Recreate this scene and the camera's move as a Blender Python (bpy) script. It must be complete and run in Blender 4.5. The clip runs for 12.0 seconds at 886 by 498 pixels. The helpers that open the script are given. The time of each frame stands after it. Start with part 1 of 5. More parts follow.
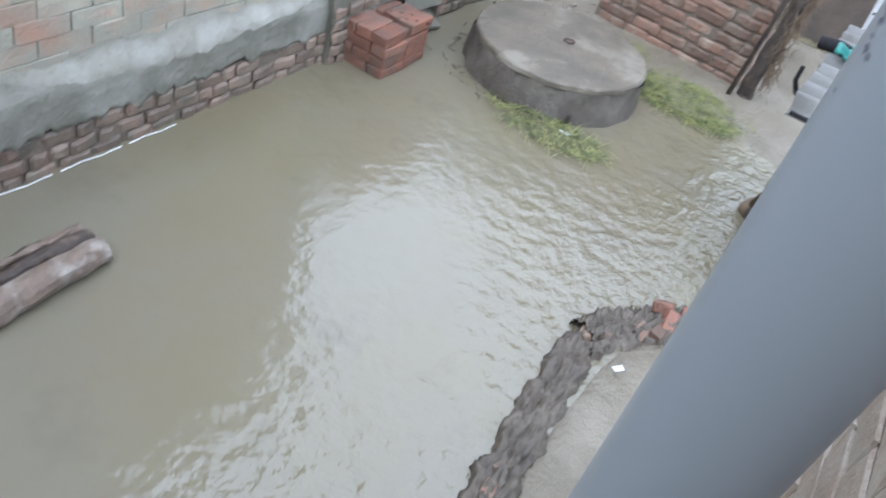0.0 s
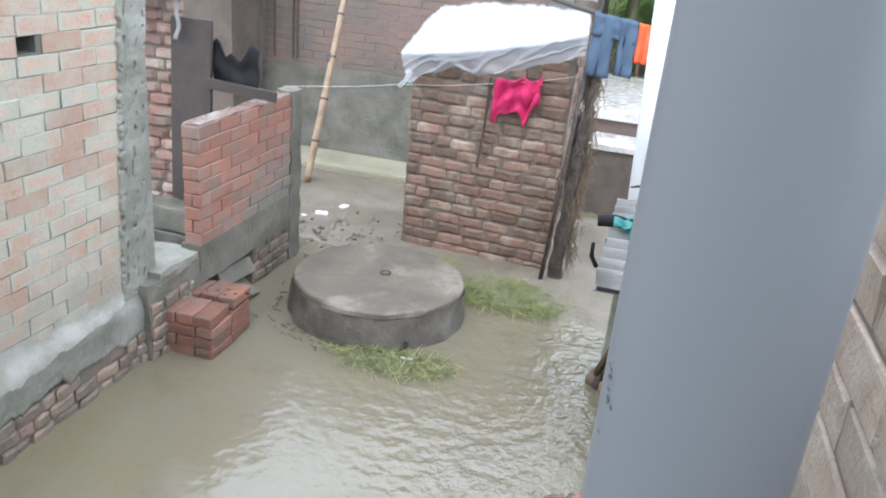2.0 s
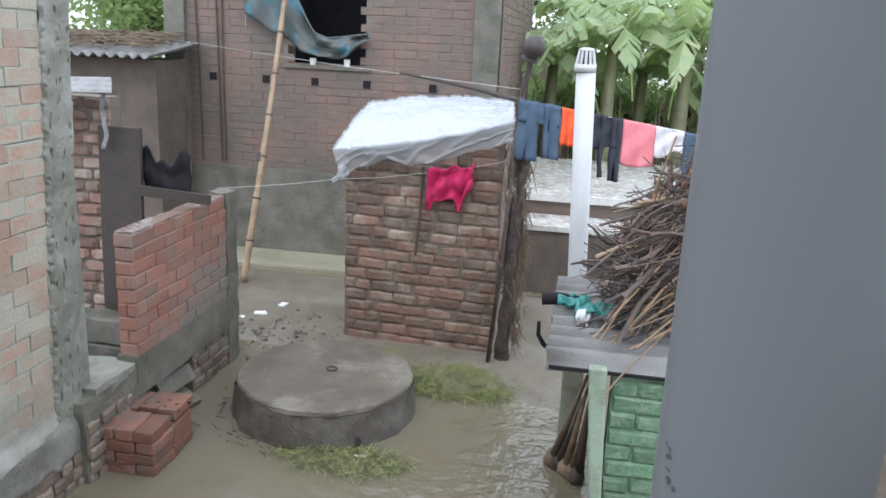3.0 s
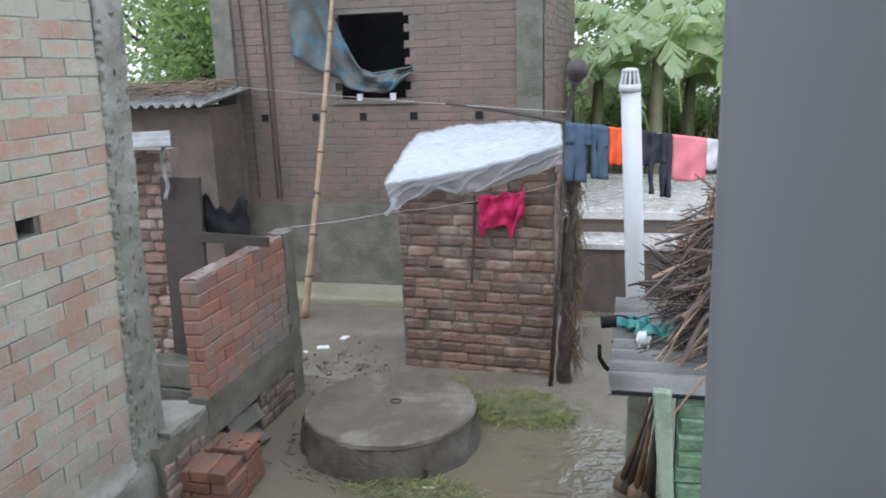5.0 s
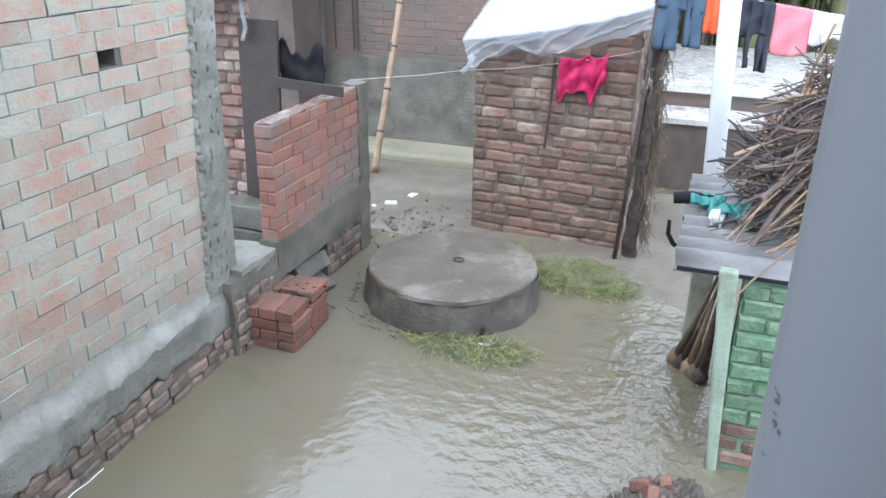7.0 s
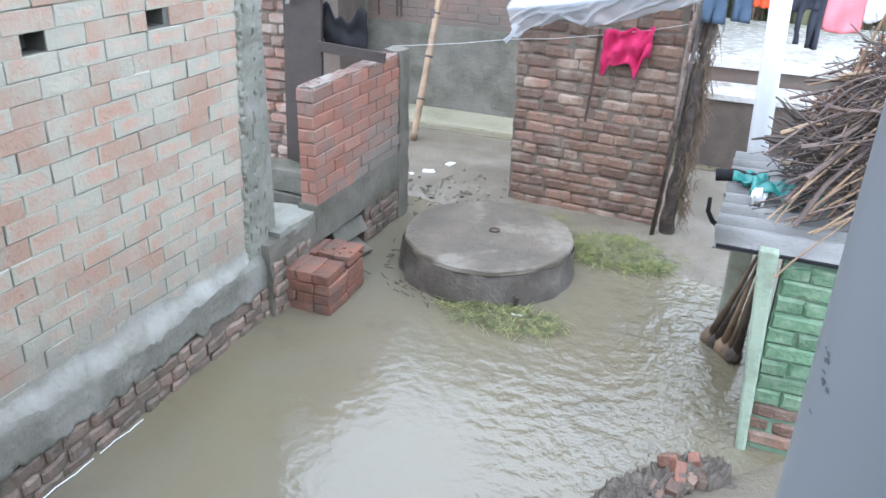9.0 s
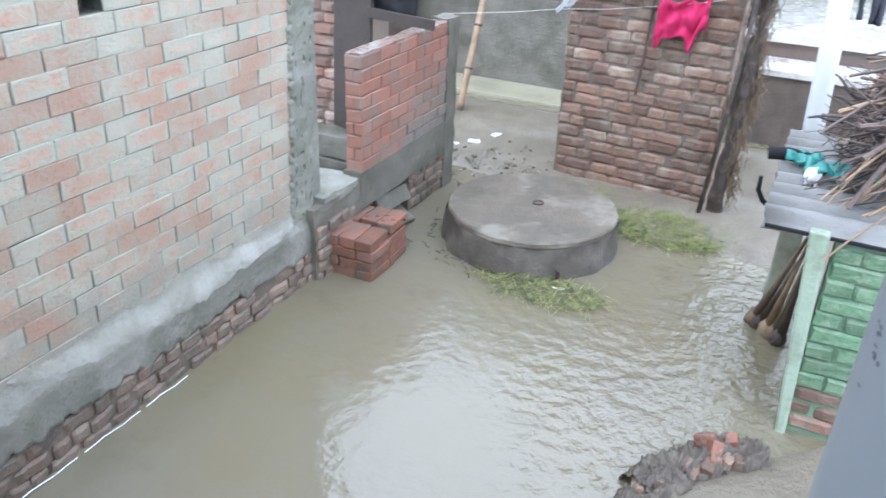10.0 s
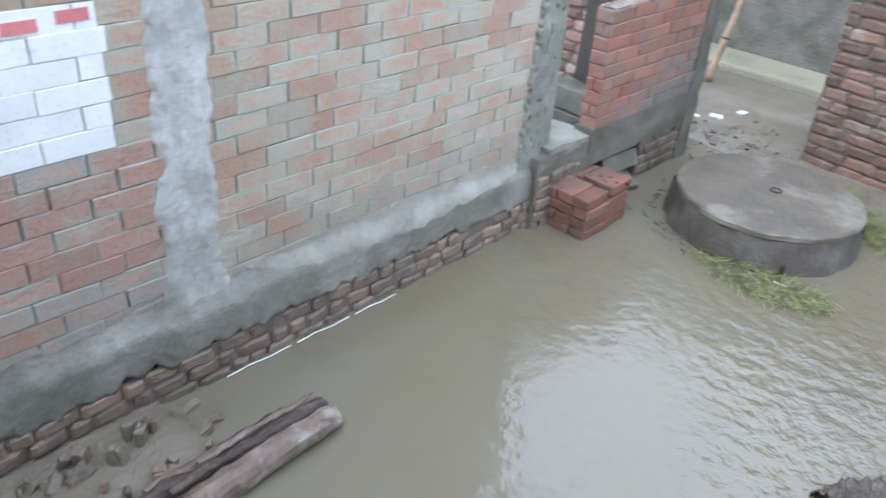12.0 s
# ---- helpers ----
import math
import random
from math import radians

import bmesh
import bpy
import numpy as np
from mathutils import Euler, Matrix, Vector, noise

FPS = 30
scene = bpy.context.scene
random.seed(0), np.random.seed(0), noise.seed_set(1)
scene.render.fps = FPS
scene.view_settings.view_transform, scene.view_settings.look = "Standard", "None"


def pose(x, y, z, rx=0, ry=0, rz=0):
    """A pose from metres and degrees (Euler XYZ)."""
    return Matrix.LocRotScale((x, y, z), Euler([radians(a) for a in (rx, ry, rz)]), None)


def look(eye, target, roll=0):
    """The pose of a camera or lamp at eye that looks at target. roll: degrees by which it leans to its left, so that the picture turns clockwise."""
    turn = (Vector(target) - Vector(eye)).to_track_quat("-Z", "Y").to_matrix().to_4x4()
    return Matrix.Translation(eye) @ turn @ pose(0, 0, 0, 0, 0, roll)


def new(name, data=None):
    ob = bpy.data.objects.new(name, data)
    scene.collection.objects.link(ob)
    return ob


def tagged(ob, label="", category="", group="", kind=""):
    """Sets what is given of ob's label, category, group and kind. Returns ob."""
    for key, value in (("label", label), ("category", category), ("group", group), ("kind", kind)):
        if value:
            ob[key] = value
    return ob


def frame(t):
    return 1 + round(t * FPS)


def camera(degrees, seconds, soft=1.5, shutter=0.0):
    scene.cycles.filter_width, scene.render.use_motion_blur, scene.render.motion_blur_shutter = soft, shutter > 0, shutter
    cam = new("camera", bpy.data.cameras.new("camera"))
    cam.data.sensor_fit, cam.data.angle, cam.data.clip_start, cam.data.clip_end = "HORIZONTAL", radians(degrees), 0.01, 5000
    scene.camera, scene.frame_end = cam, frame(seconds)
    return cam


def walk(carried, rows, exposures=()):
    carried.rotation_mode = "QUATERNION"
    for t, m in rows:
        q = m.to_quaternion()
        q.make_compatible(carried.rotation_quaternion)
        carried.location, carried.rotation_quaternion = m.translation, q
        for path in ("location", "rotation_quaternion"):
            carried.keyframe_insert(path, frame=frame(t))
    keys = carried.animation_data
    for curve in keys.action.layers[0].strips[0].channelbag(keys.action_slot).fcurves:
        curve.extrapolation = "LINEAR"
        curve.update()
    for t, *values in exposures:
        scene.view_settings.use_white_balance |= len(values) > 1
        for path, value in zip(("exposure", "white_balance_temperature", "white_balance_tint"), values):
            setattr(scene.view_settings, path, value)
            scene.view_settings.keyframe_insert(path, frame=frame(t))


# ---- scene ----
cam = camera(59.2, 12.0, shutter=0.5)
PATH = [
    (0, (0.327, 0.009, 2.349), (-0.275, 1.424, 1.070), 17.7),
    (0.5, (0.321, 0.021, 2.378), (-0.223, 1.549, 1.209), 15.6),
    (1, (0.307, -0.006, 2.408), (-0.168, 1.649, 1.391), 15.6),
    (1.5, (0.320, 0.013, 2.421), (-0.176, 1.745, 1.551), 8.4),
    (2, (0.324, 0.019, 2.443), (-0.135, 1.820, 1.703), 5.6),
    (2.5, (0.293, 0.032, 2.443), (-0.061, 1.887, 1.786), 4.9),
    (3, (0.276, 0.014, 2.439), (-0.054, 1.918, 1.924), 2.7),
    (4.8, (0.291, -0.009, 2.500), (-0.153, 1.890, 2.056), -2.1),
    (5, (0.287, -0.009, 2.503), (-0.186, 1.878, 2.038), -1.8),
    (5.5, (0.286, -0.011, 2.494), (-0.261, 1.840, 1.969), -1.4),
    (6, (0.279, -0.002, 2.484), (-0.362, 1.759, 1.788), 0.6),
    (6.5, (0.272, -0.002, 2.465), (-0.333, 1.750, 1.713), 1.8),
    (7, (0.281, 0.005, 2.468), (-0.330, 1.737, 1.678), 0.9),
    (8.8, (0.273, -0.017, 2.471), (-0.383, 1.680, 1.639), 1.4),
    (9, (0.274, -0.017, 2.465), (-0.405, 1.656, 1.604), 1.9),
    (9.5, (0.275, -0.024, 2.464), (-0.416, 1.640, 1.594), 2.3),
    (10, (0.273, -0.024, 2.461), (-0.487, 1.575, 1.530), 2.4),
    (10.5, (0.257, -0.043, 2.452), (-0.611, 1.469, 1.473), 2.7),
    (11, (0.257, -0.039, 2.451), (-0.719, 1.361, 1.408), 2.6),
    (11.5, (0.251, -0.045, 2.451), (-0.784, 1.321, 1.421), 2.8),
    (12, (0.267, -0.068, 2.431), (-0.885, 1.185, 1.382), 4.4),
]
EXPOSURES = [(t, stops, kelvin, 11) for t, stops, kelvin in (
    (0, 2.03, 5660), (0.5, 2.17, 5640), (1, 2.2, 5710), (1.5, 2.15, 5810), (2, 2.05, 5940), (2.5, 1.85, 6010), (3, 1.42, 6040), (5, 1.2, 5960), (5.5, 1.3, 5910), (6, 1.5, 5840), (6.5, 1.75, 5710), (7, 1.93, 5660), (9, 2.08, 5610), (10, 2.17, 5580), (11, 2.2, 5480), (11.5, 2.14, 5480), (12, 1.88, 5560))]
walk(cam, [(t, look(eye, target, roll)) for t, eye, target, roll in PATH], EXPOSURES)

# ---- world, sun and exposure ----
world = bpy.data.worlds.new("overcast_sky")
scene.world = world
world.use_nodes = True
wn, wl = world.node_tree.nodes, world.node_tree.links
sky = wn.new("ShaderNodeTexSky")
sky.sky_type = 'NISHITA'
sky.sun_disc = False
sky.sun_elevation, sky.sun_rotation = radians(58), radians(160)
sky.air_density, sky.dust_density, sky.ozone_density = 1.0, 1.0, 1.0
grey = wn.new("ShaderNodeHueSaturation")
grey.inputs["Saturation"].default_value = 0.22
wl.new(sky.outputs["Color"], grey.inputs["Color"])
cloud = wn.new("ShaderNodeMix")
cloud.data_type = 'RGBA'
cloud.inputs[0].default_value = 0.65
cloud.inputs[7].default_value = (6.0, 6.3, 6.75, 1)
wl.new(grey.outputs["Color"], cloud.inputs[6])
wl.new(cloud.outputs[2], wn["Background"].inputs["Color"])
wn["Background"].inputs["Strength"].default_value = 0.15
sun = new("sun", bpy.data.lights.new("sun", 'SUN'))
sun.data.energy, sun.data.angle, sun.data.color = 0.5, radians(60), (1.0, 0.99, 0.97)
sun.rotation_euler = (radians(32), 0, radians(-20))


# ---- helpers of this scene ----
def part(name, bm, material, parent=None, label=""):
    me = bpy.data.meshes.new(name)
    bm.to_mesh(me)
    bm.free()
    me.materials.append(material)
    ob = new(name, me)
    ob.parent = parent
    if label:
        ob["label"] = label
    return ob


def smooth(ob):
    for p in ob.data.polygons:
        p.use_smooth = True
    return ob


def thing(name, label, category, place=(0, 0, 0), rz=0.0, group=""):
    ob = new(name)
    ob.empty_display_size = 0.1
    ob.location, ob.rotation_euler = place, (0, 0, radians(rz))
    return tagged(ob, label, category, group)


def box(bm, x0, x1, y0, y1, z0, z1, bevel=0.0, m=None):
    got = bmesh.ops.create_cube(bm, size=1.0)["verts"]
    for v in got:
        v.co = Vector(((x0 + x1) / 2 + v.co.x * (x1 - x0), (y0 + y1) / 2 + v.co.y * (y1 - y0), (z0 + z1) / 2 + v.co.z * (z1 - z0)))
    if bevel:
        edges = list({e for v in got for e in v.link_edges})
        got = [v for v in bmesh.ops.bevel(bm, geom=edges, offset=bevel, segments=2, profile=0.6, affect='EDGES')["verts"]]
    if m is not None:
        bmesh.ops.transform(bm, matrix=m, verts=list({v for v in got if v.is_valid}))
    return bm


def boxed(*a, **k):
    return box(bmesh.new(), *a, **k)


def tube(bm, pts, radii, sides=8, cap=True):
    """A round rod along the points, with a radius at each."""
    rings = []
    for i, p in enumerate(pts):
        a, b = Vector(pts[max(i - 1, 0)]), Vector(pts[min(i + 1, len(pts) - 1)])
        q = (b - a).to_track_quat('Z', 'Y')
        rings.append([bm.verts.new(Vector(p) + q @ Vector((radii[i] * math.cos(2 * math.pi * k / sides), radii[i] * math.sin(2 * math.pi * k / sides), 0))) for k in range(sides)])
    for r, s in zip(rings, rings[1:]):
        for k in range(sides):
            bm.faces.new((r[k], r[(k + 1) % sides], s[(k + 1) % sides], s[k]))
    if cap:
        bm.faces.new(rings[0][::-1])
        bm.faces.new(rings[-1])
    return bm


def tubed(pts, radii, sides=8, cap=True):
    if not isinstance(radii, (list, tuple)):
        radii = [radii] * len(pts)
    return tube(bmesh.new(), pts, radii, sides, cap)


def roughen(bm, amount, scale, cuts=0, seed=0.0):
    """Uneven, hand-made surface."""
    if cuts:
        bmesh.ops.subdivide_edges(bm, edges=bm.edges[:], cuts=cuts, use_grid_fill=True)
    for v in bm.verts:
        v.co += noise.noise_vector(v.co * scale + Vector((seed, seed * 2, 0))) * amount
    return bm


def sheet(nx, ny, place):
    """A grid surface; place(u, v) gives a point for u, v in 0..1."""
    bm = bmesh.new()
    vs = [[bm.verts.new(place(i / nx, j / ny)) for i in range(nx + 1)] for j in range(ny + 1)]
    for j in range(ny):
        for i in range(nx):
            bm.faces.new((vs[j][i], vs[j][i + 1], vs[j + 1][i + 1], vs[j + 1][i]))
    return bm


def thick(bm, t):
    bmesh.ops.recalc_face_normals(bm, faces=bm.faces[:])
    bmesh.ops.solidify(bm, geom=bm.faces[:], thickness=t)
    return bm


# ---- materials ----
def surf(name, c1, c2, scale=6.0, rough=0.6, bump=0.3, fine=60.0, stain=None, stain_scale=1.5, stain_at=0.55, stain_soft=0.1, vary=0.0, metal=0.0, depth=0.01, spec=0.5, grainy=1.0):
    m = bpy.data.materials.new(name)
    m.use_nodes = True
    n, l = m.node_tree.nodes, m.node_tree.links
    b = n["Principled BSDF"]
    b.inputs["Metallic"].default_value = metal
    b.inputs["Specular IOR Level"].default_value = spec
    pos = n.new("ShaderNodeNewGeometry").outputs["Position"]

    def noisy(s, detail):
        t = n.new("ShaderNodeTexNoise")
        t.inputs["Scale"].default_value, t.inputs["Detail"].default_value, t.inputs["Roughness"].default_value = s, detail, 0.65
        l.new(pos, t.inputs["Vector"])
        return t.outputs["Fac"]

    def step(src, lo, hi):
        r = n.new("ShaderNodeMapRange")
        r.inputs["From Min"].default_value, r.inputs["From Max"].default_value = lo, hi
        l.new(src, r.inputs["Value"])
        return r.outputs["Result"]

    def mixed(f, a, c):
        x = n.new("ShaderNodeMix")
        x.data_type = 'RGBA'
        l.new(f, x.inputs[0])
        for sock, val in ((x.inputs[6], a), (x.inputs[7], c)):
            if isinstance(val, tuple):
                sock.default_value = (*val, 1)
            else:
                l.new(val, sock)
        return x.outputs[2]

    col = mixed(step(noisy(scale, 6), 0.32, 0.68), c1, c2)
    grain = noisy(fine, 4)
    dark = tuple(v * (1 - 0.38 * grainy) for v in c1)
    col = mixed(step(grain, 0.56, 0.78), col, dark)
    if stain:
        f = step(noisy(stain_scale, 8), stain_at - stain_soft, stain_at + stain_soft)
        col = mixed(f, col, stain)
    if vary:
        info = n.new("ShaderNodeObjectInfo").outputs["Random"]
        h = n.new("ShaderNodeHueSaturation")
        mr = n.new("ShaderNodeMapRange")
        mr.inputs["To Min"].default_value, mr.inputs["To Max"].default_value = 1 - vary, 1 + vary
        l.new(info, mr.inputs["Value"])
        l.new(mr.outputs["Result"], h.inputs["Value"])
        l.new(col, h.inputs["Color"])
        col = h.outputs["Color"]
    l.new(col, b.inputs["Base Color"])
    rr = n.new("ShaderNodeMapRange")
    rr.inputs["To Min"].default_value, rr.inputs["To Max"].default_value = max(rough - 0.15, 0.03), min(rough + 0.15, 1)
    l.new(noisy(scale * 2.3, 3), rr.inputs["Value"])
    l.new(rr.outputs["Result"], b.inputs["Roughness"])
    if bump:
        bp = n.new("ShaderNodeBump")
        bp.inputs["Strength"].default_value, bp.inputs["Distance"].default_value = bump, depth
        l.new(grain, bp.inputs["Height"])
        l.new(bp.outputs["Normal"], b.inputs["Normal"])
    return m


BRICK_PALE = surf("cement_smeared_brick", (0.42, 0.262, 0.192), (0.375, 0.275, 0.205), 7, 0.6, 0.8, 50, stain=(0.385, 0.367, 0.297), stain_scale=3.4, stain_at=0.52, stain_soft=0.10, vary=0.15)
def edge_smear(m, cement, half_x, half_z):
    """Pointing mortar wiped over the edges of each brick."""
    n, l = m.node_tree.nodes, m.node_tree.links
    b = n["Principled BSDF"]
    base = b.inputs["Base Color"].links[0].from_socket
    loc = n.new("ShaderNodeTexCoord").outputs["Object"]
    sep = n.new("ShaderNodeSeparateXYZ")
    l.new(loc, sep.inputs[0])
    t = n.new("ShaderNodeTexNoise")
    t.inputs["Scale"].default_value, t.inputs["Detail"].default_value = 13, 6
    l.new(n.new("ShaderNodeNewGeometry").outputs["Position"], t.inputs["Vector"])

    def math_node(op, a, c):
        x = n.new("ShaderNodeMath")
        x.operation = op
        for sock, val in zip(x.inputs, (a, c)):
            if isinstance(val, float):
                sock.default_value = val
            elif val is not None:
                l.new(val, sock)
        return x.outputs[0]

    ax = math_node('DIVIDE', math_node('ABSOLUTE', sep.outputs["X"], None), half_x)
    az = math_node('DIVIDE', math_node('ABSOLUTE', sep.outputs["Z"], None), half_z)
    far = math_node('MAXIMUM', math_node('POWER', ax, 5.0), math_node('POWER', az, 2.2))
    f = math_node('ADD', far, math_node('MULTIPLY', math_node('SUBTRACT', t.outputs["Fac"], 0.5), 1.9))
    each = n.new("ShaderNodeObjectInfo").outputs["Random"]
    f = math_node('ADD', f, math_node('MULTIPLY', math_node('SUBTRACT', each, 0.45), 1.25))
    r = n.new("ShaderNodeMapRange")
    r.inputs["From Min"].default_value, r.inputs["From Max"].default_value = 0.47, 1.0
    l.new(f, r.inputs["Value"])
    x = n.new("ShaderNodeMix")
    x.data_type = 'RGBA'
    l.new(r.outputs["Result"], x.inputs[0])
    l.new(base, x.inputs[6])
    x.inputs[7].default_value = (*cement, 1)
    l.new(x.outputs[2], b.inputs["Base Color"])
    return m


edge_smear(BRICK_PALE, (0.366, 0.358, 0.292), 0.119, 0.0415)
BRICK_SALMON = edge_smear(surf("salmon_brick", (0.40, 0.235, 0.178), (0.36, 0.25, 0.20), 9, 0.6, 0.9, 55, stain=(0.37, 0.36, 0.32), stain_scale=3.0, stain_at=0.60, stain_soft=0.1, vary=0.14), (0.33, 0.325, 0.285), 0.122, 0.046)
BRICK_RED = surf("red_brick", (0.255, 0.112, 0.072), (0.185, 0.09, 0.064), 9, 0.45, 0.9, 60, stain=(0.14, 0.10, 0.08), stain_scale=6, stain_at=0.55, vary=0.2)
BRICK_OLD = surf("old_wet_brick", (0.20, 0.112, 0.078), (0.145, 0.104, 0.078), 12, 0.6, 1.0, 42, stain=(0.275, 0.222, 0.172), stain_scale=4.5, stain_at=0.585, vary=0.38)
BRICK_FOOT = surf("muddy_footing_brick", (0.205, 0.138, 0.105), (0.165, 0.142, 0.112), 8, 0.5, 0.9, 50, stain=(0.095, 0.09, 0.07), stain_scale=6, stain_at=0.57, vary=0.28)
BRICK_FAR = surf("brown_red_brick", (0.20, 0.128, 0.10), (0.155, 0.118, 0.098), 5, 0.65, 0.6, 40, stain=(0.128, 0.108, 0.09), stain_scale=1.9, stain_at=0.5)
BRICK_WHITE = surf("white_painted_brick", (0.78, 0.80, 0.80), (0.68, 0.70, 0.70), 6, 0.5, 0.25, 70, stain=(0.5, 0.5, 0.47), stain_scale=9, stain_at=0.68, vary=0.04)
BRICK_GREEN = surf("green_painted_brick", (0.125, 0.225, 0.130), (0.085, 0.155, 0.09), 11, 0.5, 1.0, 45, stain=(0.20, 0.27, 0.185), stain_scale=12, stain_at=0.60, vary=0.22)
BRICK_HOUSE = surf("brown_house_brick", (0.26, 0.205, 0.16), (0.22, 0.175, 0.14), 9, 0.6, 0.6, 60, stain=(0.30, 0.265, 0.22), stain_scale=7, stain_at=0.55, vary=0.15)
# Ring cement, darker than the lid's concrete.
RING_CEMENT = surf("dark_ring_cement", (0.11, 0.094, 0.078), (0.068, 0.06, 0.052), 7, 0.5, 0.9, 40, stain=(0.155, 0.14, 0.118), stain_scale=5, stain_at=0.58)
BARK = surf("wet_dark_bark", (0.07, 0.052, 0.042), (0.036, 0.028, 0.025), 14, 0.6, 1.0, 45, stain=(0.15, 0.11, 0.078), stain_scale=13, stain_at=0.62)
BRICK_INNER = surf("damp_red_brick", (0.27, 0.145, 0.105), (0.19, 0.122, 0.098), 10, 0.6, 0.9, 50, stain=(0.33, 0.285, 0.24), stain_scale=3, stain_at=0.58, vary=0.3)
STRAW_DARK = surf("dark_straw", (0.085, 0.066, 0.05), (0.05, 0.04, 0.034), 12, 0.7, 0.5, 90)
# Shade in the recessed brick joints, put into a darker backing colour.
JOINT = surf("shade_dark_joint", (0.135, 0.135, 0.115), (0.09, 0.09, 0.076), 5, 0.7, 0.5, 60)
def wiped_below(m, cement, ends=(4.0, 5.2), heights=(0.42, 0.98)):
    """Thin cement wiped over the lower courses, up to a ragged line between two heights."""
    n, l = m.node_tree.nodes, m.node_tree.links
    b = n["Principled BSDF"]
    base = b.inputs["Base Color"].links[0].from_socket
    pos = n.new("ShaderNodeNewGeometry").outputs["Position"]
    sep = n.new("ShaderNodeSeparateXYZ")
    l.new(pos, sep.inputs[0])
    t = n.new("ShaderNodeTexNoise")
    t.inputs["Scale"].default_value, t.inputs["Detail"].default_value = 9, 7
    l.new(pos, t.inputs["Vector"])
    line = n.new("ShaderNodeMapRange")
    line.inputs["From Min"].default_value, line.inputs["From Max"].default_value = ends
    line.inputs["To Min"].default_value, line.inputs["To Max"].default_value = heights
    l.new(sep.outputs["Y"], line.inputs["Value"])
    up = n.new("ShaderNodeMath")
    up.operation = 'SUBTRACT'
    l.new(line.outputs["Result"], up.inputs[0])
    l.new(sep.outputs["Z"], up.inputs[1])
    add = n.new("ShaderNodeMath")
    add.operation = 'MULTIPLY_ADD'
    l.new(t.outputs["Fac"], add.inputs[0])
    add.inputs[1].default_value = 1.1
    l.new(up.outputs[0], add.inputs[2])
    r = n.new("ShaderNodeMapRange")
    r.inputs["From Min"].default_value, r.inputs["From Max"].default_value = 0.34, 0.78
    l.new(add.outputs[0], r.inputs["Value"])
    x = n.new("ShaderNodeMix")
    x.data_type = 'RGBA'
    l.new(r.outputs["Result"], x.inputs[0])
    l.new(base, x.inputs[6])
    x.inputs[7].default_value = (*cement, 1)
    l.new(x.outputs[2], b.inputs["Base Color"])
    return m


wiped_below(BRICK_PALE, (0.285, 0.278, 0.232), (1.0, 3.4), (0.56, 0.66))
wiped_below(BRICK_SALMON, (0.27, 0.27, 0.24), (0.0, 1.4), (0.44, 0.60))
BRICK_LOW = wiped_below(surf("wet_red_brick", (0.30, 0.135, 0.092), (0.235, 0.12, 0.09), 9, 0.5, 0.5, 80, stain=(0.22, 0.16, 0.13), stain_scale=6, stain_at=0.58, vary=0.14), (0.185, 0.168, 0.145))
BRICK_WETTOP = surf("wet_mortar_brick_top", (0.22, 0.135, 0.105), (0.17, 0.13, 0.11), 8, 0.3, 0.8, 50, stain=(0.33, 0.32, 0.29), stain_scale=9, stain_at=0.58)
MORTAR = surf("grey_green_mortar", (0.30, 0.31, 0.27), (0.25, 0.26, 0.225), 5, 0.65, 0.4, 60, stain=(0.16, 0.165, 0.14), stain_scale=3, stain_at=0.62)
CEMENT_FOOT = surf("damp_foot_plaster", (0.205, 0.202, 0.172), (0.125, 0.125, 0.102), 5, 0.42, 1.0, 34, stain=(0.265, 0.262, 0.235), stain_scale=3.2, stain_at=0.58, stain_soft=0.1)
CEMENT_PALE = surf("pale_cement_smear", (0.40, 0.405, 0.385), (0.27, 0.275, 0.25), 6, 0.5, 0.8, 40, stain=(0.52, 0.525, 0.505), stain_scale=4, stain_at=0.54)
# Sky light on the plinth slope, put into a paler colour.
PLINTH_HIGHLIGHT = surf("pale_plinth_highlight", (0.258, 0.253, 0.215), (0.215, 0.212, 0.18), 5, 0.5, 0.8, 36, stain=(0.318, 0.316, 0.285), stain_scale=4, stain_at=0.55)
EDGE_MUD = surf("dark_wet_mud", (0.105, 0.086, 0.066), (0.07, 0.059, 0.047), 9, 0.45, 1.0, 45, stain=(0.15, 0.128, 0.10), stain_scale=8, stain_at=0.6)
APRON = surf("pale_wet_cement_floor", (0.33, 0.31, 0.225), (0.27, 0.255, 0.18), 2.5, 0.35, 0.3, 30, stain=(0.20, 0.20, 0.13), stain_scale=2.2, stain_at=0.62)
LEAF_DRY = surf("brown_dry_leaf", (0.24, 0.115, 0.062), (0.14, 0.08, 0.05), 14, 0.6, 0.2, 70, vary=0.4)
MORTAR_MUD = surf("dark_mud_mortar", (0.165, 0.135, 0.105), (0.12, 0.102, 0.082), 6, 0.65, 0.8, 50)
MORTAR_FAR = surf("far_wall_mortar", (0.225, 0.195, 0.17), (0.175, 0.155, 0.138), 3, 0.7, 0.4, 30, stain=(0.14, 0.125, 0.108), stain_scale=0.9, stain_at=0.52)
CEMENT = surf("wet_cement_plaster", (0.225, 0.228, 0.188), (0.155, 0.158, 0.128), 6, 0.5, 0.9, 38, stain=(0.295, 0.295, 0.262), stain_scale=3.4, stain_at=0.57)
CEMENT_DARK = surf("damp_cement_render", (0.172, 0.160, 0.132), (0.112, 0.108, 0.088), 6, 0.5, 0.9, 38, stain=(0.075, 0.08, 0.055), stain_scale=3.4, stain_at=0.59)
